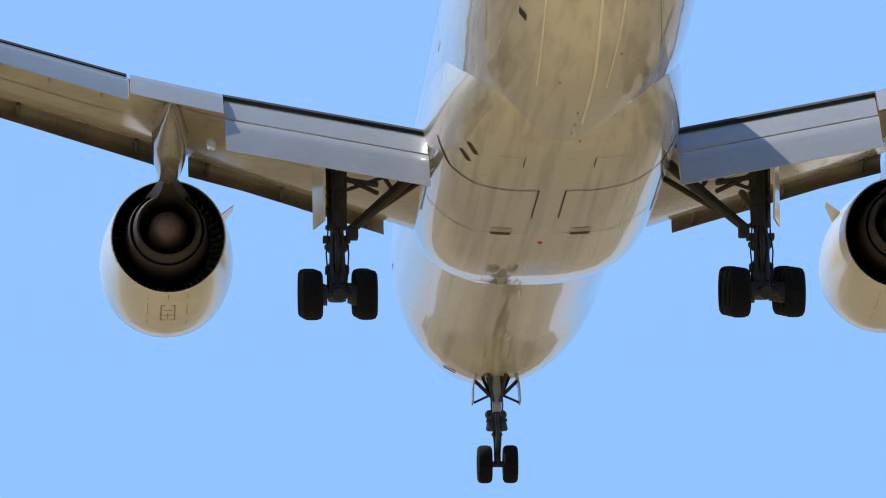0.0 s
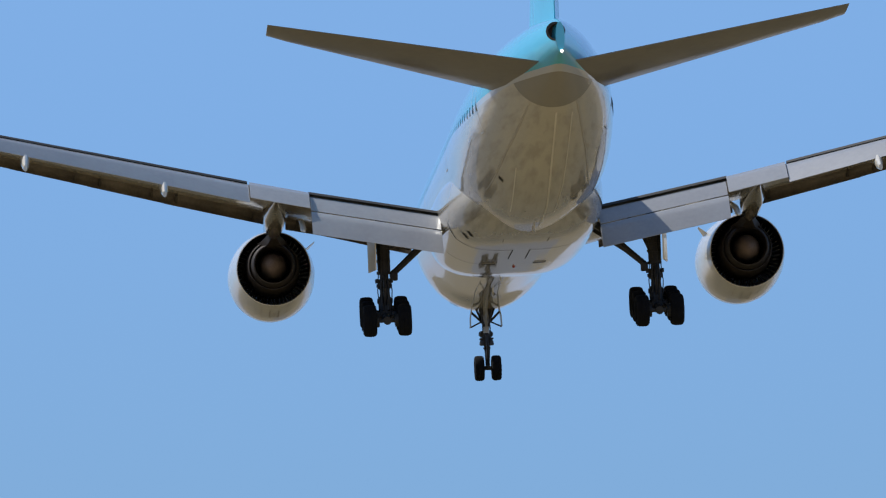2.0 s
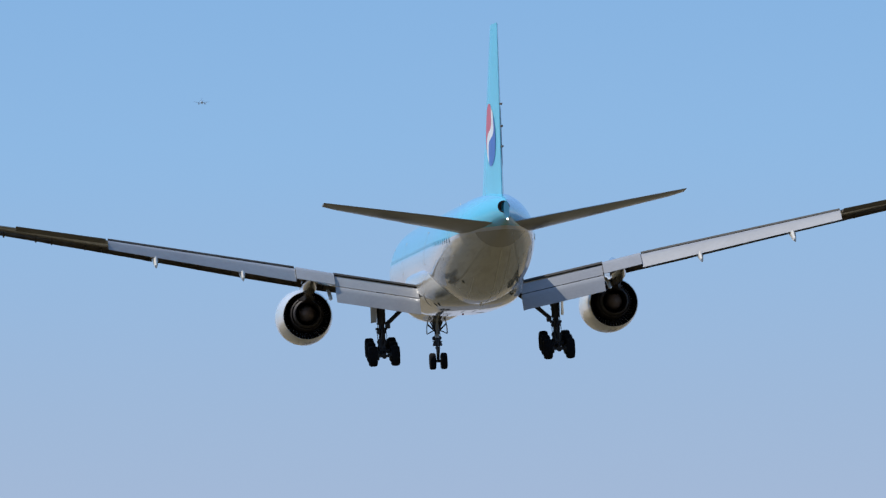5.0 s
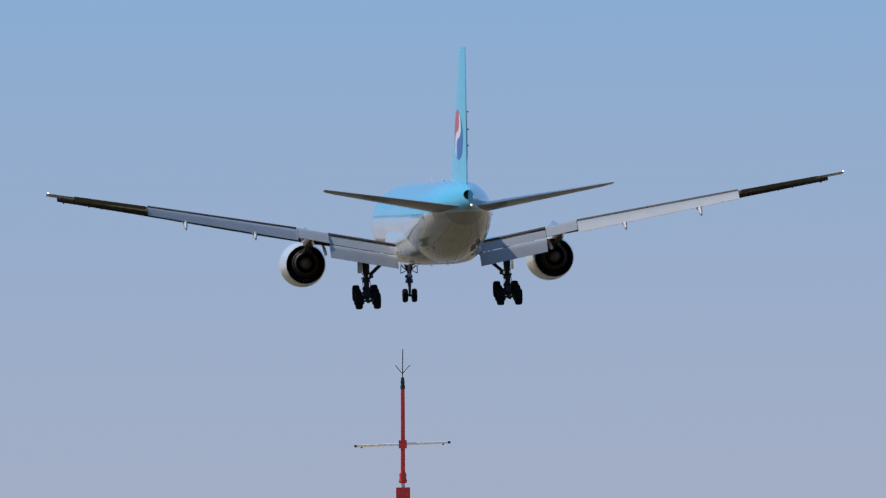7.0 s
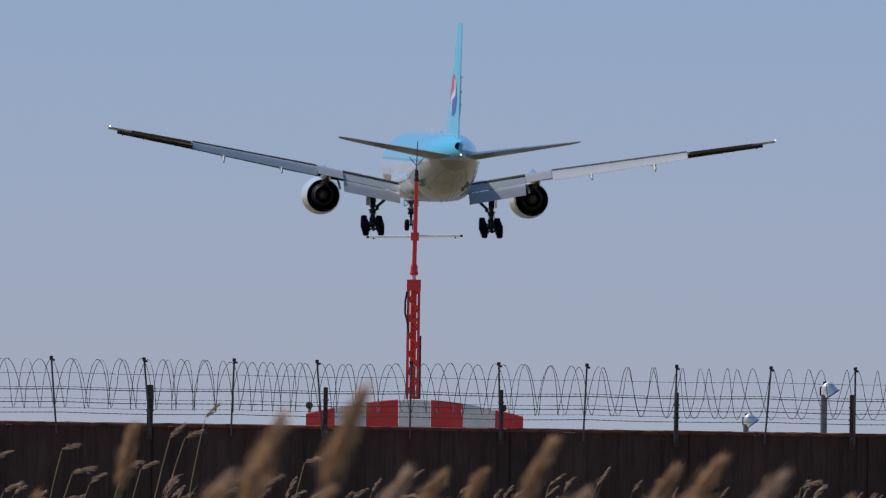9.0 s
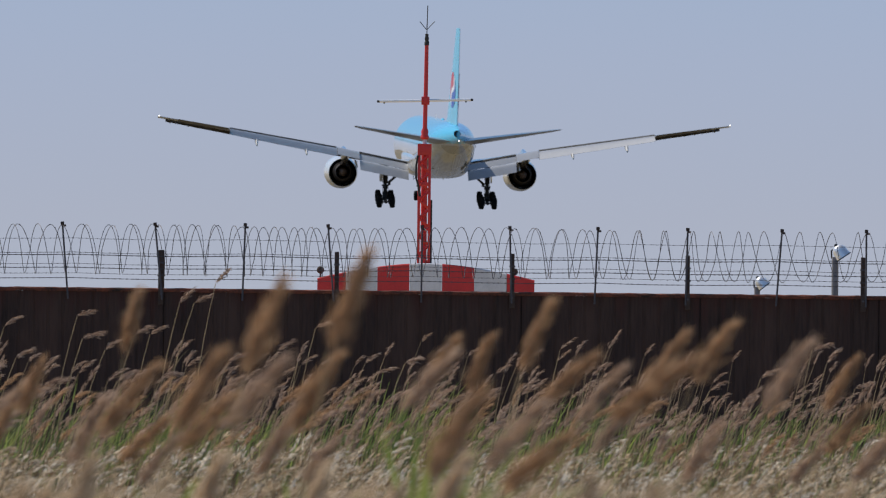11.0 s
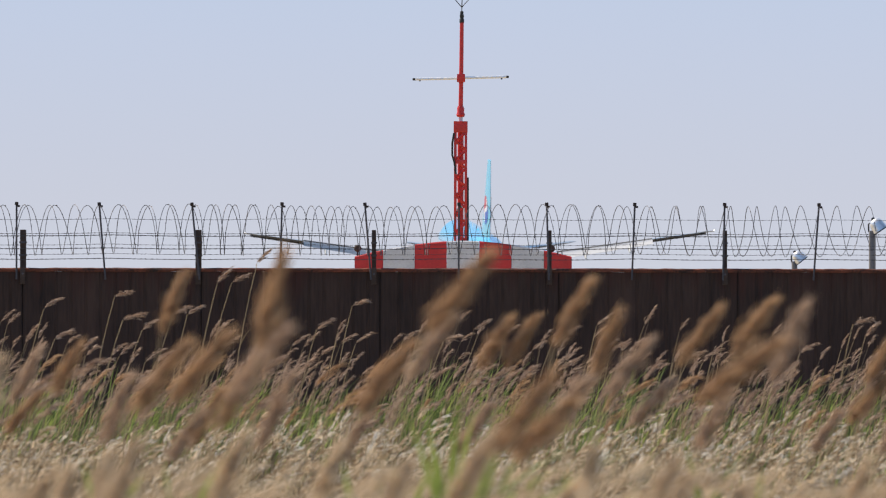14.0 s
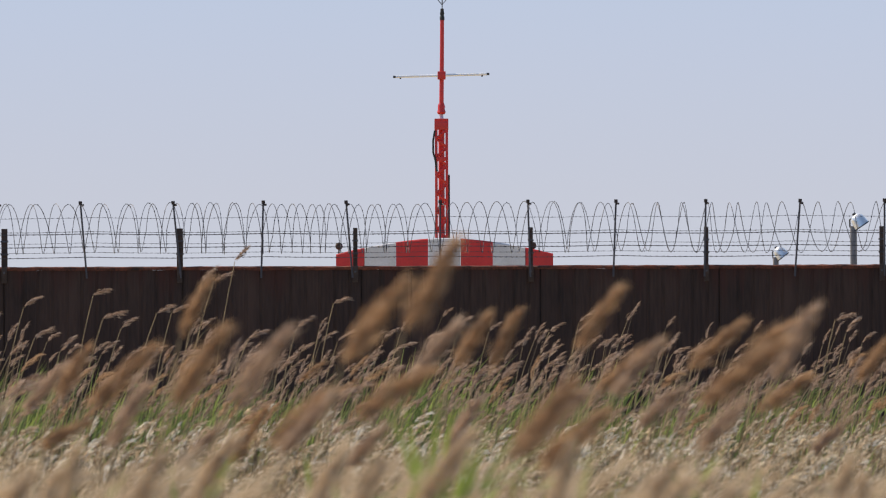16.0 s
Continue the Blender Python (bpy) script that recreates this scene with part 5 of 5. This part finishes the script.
wind_reed(25.8, -0.166, (0.364, 1.772), 0.270, 44.7, ((12.5, 1.8, 0.9), (14, -1.8, -0.7), (15, -8.4, -3), (16, 2.6, -0.1)))
wind_reed(33.0, 1.128, (0.367, 1.786), 0.243, 36.8, ((12.5, 1.3, -2.6), (14, 0, 0), (16, -9, 25.5)))
wind_reed(27.1, -1.140, (0.379, 1.844), 0.270, 39.3, ((12.5, -1.4, 1.5), (14, -0.8, -13.8), (15, 0.8, -0.9), (16, 6.3, -2.9)))
wind_reed(33.0, -1.416, (0.321, 1.691), 0.255, 32.3, ((12.5, -3.5, 12.5), (14, 1, -6.9), (15, -1, 2.9), (16, 9, -10.9)))
wind_reed(33.0, -2.068, (0.355, 1.731), 0.204, 38.3, ((12.5, 0, -17.6), (14, -1.9, -0.9), (15, -0, 2.8), (16, 4.9, 15.1)))


def soft_reeds():
    """Tall reeds low in the view and out to both sides."""
    rng = random.Random(11)
    rows = []
    for k in range(20):
        x = -56 + 112 * (k + rng.random()) / 20
        z = rng.uniform(-27, -17.5)
        rows.append((x, z - 9, x + rng.uniform(2, 7), z, rng.uniform(17, 27)))
    for k in range(10):
        x = rng.choice((-1, 1)) * rng.uniform(56, 78)
        z = rng.uniform(-14, 0)
        rows.append((x, z - 9, x + rng.uniform(2, 6), z, rng.uniform(22, 33)))
    for fx, fz, tx, tz, d in rows:
        f = (fx * d / 1000, EYE[2] + fz * d / 1000)
        t = (tx * d / 1000, EYE[2] + tz * d / 1000)
        lean = 0.275 * (t[0] - f[0]) / max(0.05, t[1] - f[1]) * f[1] + 0.05
        root = f[0] - lean
        tall_reed(root, d, (t[0] - root, t[1]), (f[0] - root, f[1]), rng, "tall dry reed with a pale tan feathery plume", TAN)


soft_reeds()


def bank_reeds():
    """Tall reeds between the others, blown by the same gusts."""
    rng = random.Random(15)
    for k in range(15):
        d = rng.uniform(24, 36)
        bearing = -54 + 108 * (k + 0.2 + 0.6 * rng.random()) / 15
        length, angle = rng.uniform(0.2, 0.29), rng.uniform(24, 42)
        h = EYE[2] - d * (rng.uniform(13, 19) if k % 3 else rng.uniform(7.5, 12)) / 1000
        foot = (0.3 * h * math.tan(radians(angle)), h - 0.06)
        rows = [(t, a + rng.uniform(-1.5, 1.5), b + rng.uniform(-6, 6)) for t, a, b in ((10, 0, -1), (11.2, 1.5, 2), (12.5, -1, -3), (13.2, -0.6, -2), (14, 0, 0), (15, 0.5, 1), (16, 2.3, 5))]
        a = radians(angle)
        tall_reed(bearing * d / 1000 - foot[0], d, (foot[0] + length * math.sin(a), foot[1] + length * math.cos(a)), foot, rng, "tall dry reed with a soft pinkish tan plume", DUSK, rows)


bank_reeds()


def slender_reeds():
    """Thin tall reeds before the wall, with small nodding heads; bearing and rise of each head in thousandths."""
    rng = random.Random(19)
    for bx, bz in ((-49.3, -1.3), (-41.0, 0.0), (-40.0, -2.6), (-34.0, -2.0), (-32.4, -2.0), (-29.0, 1.7), (-27.2, 1.8), (-24.4, 4.0), (-12.8, -1.0), (-17.1, -3.8), (-22.8, -5.1), (-1.8, -5.2), (-5.5, -6.4),
                   (27.1, -7.1), (46.0, -3.0), (47.5, -4.6), (51.0, -7.6), (20.1, -6.5), (11.8, -8.8), (-48.0, -4.9), (-37.7, -3.9), (-51, -7), (-45, -6.5), (-43, -8), (-36, -7.5), (-31, -7), (40, -6.5), (34, -8)):
        d = rng.uniform(98, 118)
        h, ln, a = EYE[2] + bz * d / 1000 - 0.06, rng.uniform(0.2, 0.27), rng.uniform(0.5, 1.1)
        lean = rng.uniform(0.25, 0.45)
        t = thing("slender_reed", "thin tall reed with a small nodding tan head", "reed", "slender reeds", pose(bx * d / 1000 - lean, d, 0))
        raw("stem", *stalk(bent((0, 0, -0.02), (lean, 0, h), 7), 0.008, 0.005), STALK, t)
        raw("plume", *strand_plume(rng, (lean, 0, h), (lean + ln * math.sin(a), 0, h + ln * math.cos(a)), 60, 0.03, 0.1, 0.006, 0.4), SMALL, t, "small nodding seed head")
        for _ in range(2):
            u = rng.uniform(0.3, 0.6)
            raw("leaf", *blade(rng, (lean * u ** 1.8, 0, h * u), rng.uniform(0.3, 0.5), rng.uniform(0.4, 0.9), 0.012), STALK, t)
        SWAY.append((t, rng.uniform(0.8, 1.4), rng.uniform(1.4, 2.2), bx * 0.06 + rng.uniform(-0.3, 0.3)))


slender_reeds()


def lushness(bearing):
    """How green the reed bed is along the wall, by bearing in thousandths."""
    return sum(g * math.exp(-((bearing - c) / w) ** 2) for c, w, g in ((-48, 4, 1.0), (-34, 4.5, 1.7), (-20, 4, 0.9), (-3, 5, 1.2), (6, 4, 0.9), (22, 6, 0.5), (40, 5, 0.4))) - 0.5


def reed_clumps():
    """Clumps of smaller reeds and green leaves before the wall."""
    rng = random.Random(21)
    for k in range(80):
        d = rng.uniform(90, 141)
        x = (-0.062 + 0.124 * ((k * 0.618 + 0.13) % 1)) * d
        t = thing("reed_clump", "clump of thin tan reeds with green leaves before the wall", "reeds", "reed clumps", pose(x, d, 0))
        t["kind"] = "stuff"
        stems, heads, leaves, dry = [], [], [], []
        lush = lushness(1000 * x / d) + rng.uniform(-0.25, 0.25)
        low = 0.86 if x / d > 0.024 else 1.0
        for j in range(rng.randint(5, 9)):
            px, py = rng.gauss(0, 0.45), rng.uniform(-0.9, 0.9)
            h = (0.95 + 1.05 * rng.random() ** 1.8) * (0.72 + 0.28 * (d - 90) / 51) * low
            dx = rng.uniform(0.18, 0.5) * h * 0.5
            a = rng.uniform(0.05, 0.75)
            ln = rng.uniform(0.17, 0.29)
            foot = (px + dx, py, h)
            stems.append(stalk(bent((px, py, -0.02), foot, 5), 0.006, 0.004))
            heads.append(strand_plume(rng, foot, (px + dx + ln * math.sin(a), py, h + ln * math.cos(a)), 44, 0.028, 0.085, 0.0055, 0.6))
            for _ in range(2):
                dry.append(blade(rng, (px + rng.gauss(0, 0.2), py, 0), rng.uniform(0.5, 1.1), rng.uniform(0.1, 0.6), 0.012))
        for j in range(int(rng.uniform(36, 54) * max(0.3, 1 + 0.9 * lush))):
            leaves.append(blade(rng, (rng.gauss(0, 0.45), rng.uniform(-0.9, 0.9), -0.02), low * rng.uniform(0.7, 1.4 + 0.3 * max(-0.3, lush)) * (0.7 + 0.3 * (d - 90) / 51), rng.uniform(0.1, 0.6), 0.013))
        for name, pc, mat in (("stems", stems, STALK), ("heads", heads, SMALL), ("leaves", leaves, LEAF), ("dry_leaves", dry, STALK)):
            tagged(raw(name, *gather(pc), mat, t), kind="stuff")
        SWAY.append((t, rng.uniform(0.7, 1.5), rng.uniform(1.4, 2.2), x * 0.5 + rng.uniform(-0.3, 0.3)))


def fuller_clumps():
    """Clumps of reeds with larger heads, nearer than those at the wall."""
    rng = random.Random(26)
    for k in range(32):
        d = rng.uniform(60, 104)
        x = (-0.06 + 0.12 * ((k * 0.618 + 0.41) % 1)) * d
        t = thing("reed_clump", "clump of tan reeds with full feathery heads", "reeds", "full reed clumps", pose(x, d, 0))
        t["kind"] = "stuff"
        stems, heads, leaves = [], [], []
        for j in range(rng.randint(3, 6)):
            px, py = rng.gauss(0, 0.4), rng.uniform(-0.9, 0.9)
            h = EYE[2] - d * rng.uniform(7.5, 15.5) / 1000
            dx, a, ln = rng.uniform(0.1, 0.3) * h * 0.5, rng.uniform(0.1, 0.8), rng.uniform(0.2, 0.32)
            foot = (px + dx, py, h - ln * 0.6)
            stems.append(stalk(bent((px, py, -0.02), foot, 5), 0.006, 0.004))
            heads.append(strand_plume(rng, foot, (px + dx + ln * math.sin(a), py, foot[2] + ln * math.cos(a)), 64, 0.032, 0.1, 0.005, 0.5))
            for _ in range(5):
                leaves.append(blade(rng, (px + rng.gauss(0, 0.15), py, 0), rng.uniform(0.5, 0.85) * h, rng.uniform(0.1, 0.7), 0.013))
        for name, pc, mat in (("stems", stems, STALK), ("heads", heads, SMALL if k % 3 else PLUME), ("leaves", leaves, LEAF if k % 3 and d > 72 else STALK)):
            tagged(raw(name, *gather(pc), mat, t), kind="stuff")
        SWAY.append((t, rng.uniform(0.9, 1.8), rng.uniform(1.4, 2.2), x * 0.5 + rng.uniform(-0.3, 0.3)))


reed_clumps()
fuller_clumps()


def pale_grass():
    """Bands of low pale grass heads across the field."""
    rng = random.Random(31)
    for k in range(12):
        d0 = 44 + 4.0 * k
        t = thing("pale_grass", "band of low pale feathery grass in sunlight", "grass", m=pose(0, d0 + 2, 0))
        t["kind"] = "stuff"
        heads, cream, dry, green = [], [], [], []
        half = 0.066 * d0
        for j in range(int(52 * half)):
            x, y = rng.uniform(-half, half), rng.uniform(-2.1, 2.1)
            h = rng.uniform(0.42, 0.74) + 0.30 * rng.random() ** 4 + 0.05 * math.sin(x * 1.1 + k)
            ln, a = rng.uniform(0.13, 0.24), rng.uniform(0.05, 0.9)
            foot = (x, y, h)
            # farther heads picked at random take the lighter copy, as if sunlit
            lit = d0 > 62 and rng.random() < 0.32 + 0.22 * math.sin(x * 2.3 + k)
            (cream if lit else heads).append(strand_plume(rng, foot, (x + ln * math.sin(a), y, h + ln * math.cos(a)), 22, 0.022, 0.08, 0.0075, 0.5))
            dry.append(stalk(bent((x - 0.05, y, -0.02), foot, 3), 0.005, 0.004))
            for _ in range(2):
                dry.append(blade(rng, (x + rng.gauss(0, 0.1), y, -0.02), rng.uniform(0.5, 0.95), rng.uniform(0.0, 0.5), 0.010))
            if rng.random() < (0.10 if d0 > 70 else 0.05):
                green.append(blade(rng, (x, y, -0.02), rng.uniform(0.55, 1.0), rng.uniform(0.0, 0.5), 0.011))
        for name, pc, mat in (("heads", heads, PALE), ("sunlit_heads", cream, CREAM), ("dry_leaves", dry, STALK), ("green_leaves", green, LEAF)):
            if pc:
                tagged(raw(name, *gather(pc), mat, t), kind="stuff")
        SWAY.append((t, 0.35, rng.uniform(1.4, 2.0), k * 0.7))


def near_grass():
    """Taller tan grass close to the camera, low in the view."""
    rng = random.Random(36)
    for k in range(6):
        d0 = 18 + 3.4 * k
        t = thing("tan_grass", "band of tall tan feathery grass near the bank", "grass", m=pose(0, d0, 0))
        t["kind"] = "stuff"
        heads, dry, half = [], [], 0.066 * d0
        for j in range(int(28 * half)):
            x, y = rng.uniform(-half, half), rng.uniform(-1.5, 1.5)
            h = EYE[2] - d0 * rng.uniform(18.0, 27) / 1000
            ln, a = rng.uniform(0.12, 0.22), rng.uniform(0.3, 1.1)
            heads.append(strand_plume(rng, (x, y, h - ln), (x + ln * math.sin(a), y, h - ln + ln * math.cos(a)), 30, 0.02, 0.075, 0.003, 0.3))
            dry.append(stalk(bent((x - 0.15, y, -0.02), (x, y, h - ln), 4), 0.004, 0.003))
            for _ in range(2):
                dry.append(blade(rng, (x - 0.1 + rng.gauss(0, 0.1), y, 0.5), h - 0.8, rng.uniform(0.1, 0.5), 0.008))
        for name, pc, mat in (("heads", heads, TAN), ("dry_leaves", dry, STALK)):
            tagged(raw(name, *gather(pc), mat, t), kind="stuff")
        SWAY.append((t, 0.8, rng.uniform(1.4, 2.0), k * 0.9))


pale_grass()
near_grass()


def green_shoots():
    """Broad fresh reed leaves close to the camera."""
    rng = random.Random(41)
    for bx, bz, big in ((-28.8, -21.5, 1.0), (-12.9, -22.5, 1.0), (16.5, -22.5, 0.8), (0.2, -16.5, 1.5), (1.5, -19, 1.5), (2.6, -17.5, 1.4), (-4.5, -22, 1.2), (-6.5, -23.5, 1.0), (9.8, -23, 1.2), (30.8, -21, 1.0), (-41, -23.5, 0.8), (12.8, -24, 1.0), (-9, -23.8, 0.9), (38, -25, 0.8)):
        d = rng.uniform(24, 32)
        t = thing("reed_shoot", "fresh green reed shoot with broad leaves", "reed", "green shoots", pose(bx * d / 1000 - 0.1, d, 0))
        top = EYE[2] + (bz + 3.2) * d / 1000
        raw("stem", *stalk(bent((0, 0, -0.02), (0.08, 0, top - 0.15), 5), 0.006, 0.004), FRESH, t)
        for k in range(7 if big > 1.3 else 4 if big > 0.9 else 2):
            raw("leaf", *blade(rng, (0.05 + rng.gauss(0, 0.015), rng.gauss(0, 0.02), top - 0.5 * big), 0.52 * big * rng.uniform(0.75, 1.05), rng.uniform(-0.2, 0.7) * big, 0.022), FRESH, t)
        SWAY.append((t, rng.uniform(0.8, 1.6), rng.uniform(1.4, 2.0), rng.uniform(-1, 1)))


green_shoots()


# ---- what moves ----
def motions():
    walk(AIR, [(t, heading(*v)) for t, *v in AIR_ROWS])
    walk(FAR, [(0.0, pose(-116.5, 4475, 450.5)), (16.0, pose(-119.5, 4525, 444.5))])
    for ob, size, period, phase in SWAY:
        home = ob.matrix_basis.copy()
        rows = []
        for i in range(49):
            t = i / 3
            lean = size * (math.sin(math.tau * (t - 14.5) / period + phase) - math.sin(phase)) * (0.75 + 0.25 * math.sin(t * 0.8 + phase * 3))
            rows.append((t, home @ Matrix.Rotation(radians(lean), 4, "Y")))
        walk(ob, rows)
    for reed, plume, gusts in GUSTS:
        home, head = reed.matrix_basis.copy(), plume.matrix_basis.copy()
        table = [(0.0, *gusts[0][1:])] + [g for g in gusts]
        stem_rows, head_rows = [], []
        for i in range(65):
            t = i / 4
            lean, nod = curve_at(table, t)
            early = max(0.0, min(1.0, (9.6 - t) / 1.5)) if gusts[0][0] <= 10 else max(0.0, min(1.0, (12.0 - t) / 1.5))
            lean += early * 1.5 * math.sin(t * 3.3 + home.translation.x * 2)
            stem_rows.append((t, home @ Matrix.Rotation(radians(lean), 4, "Y")))
            head_rows.append((t, head @ Matrix.Rotation(radians(nod), 4, "Y")))
        walk(reed, stem_rows)
        walk(plume, head_rows)
    for ob, size, period, phase in FLUTTER:
        home = ob.matrix_basis.copy()
        rows = []
        for i in range(65):
            t = i / 4
            gust = float(np.interp(t, [0, 9, 12.3, 13.5, 14.5, 15.5, 16], [-11, -11, -9, -8, -4, -1, -2]))
            rows.append((t, home @ Matrix.Rotation(radians(gust + size * math.sin(math.tau * t / period + phase)), 4, "Y")))
        walk(ob, rows)


motions()
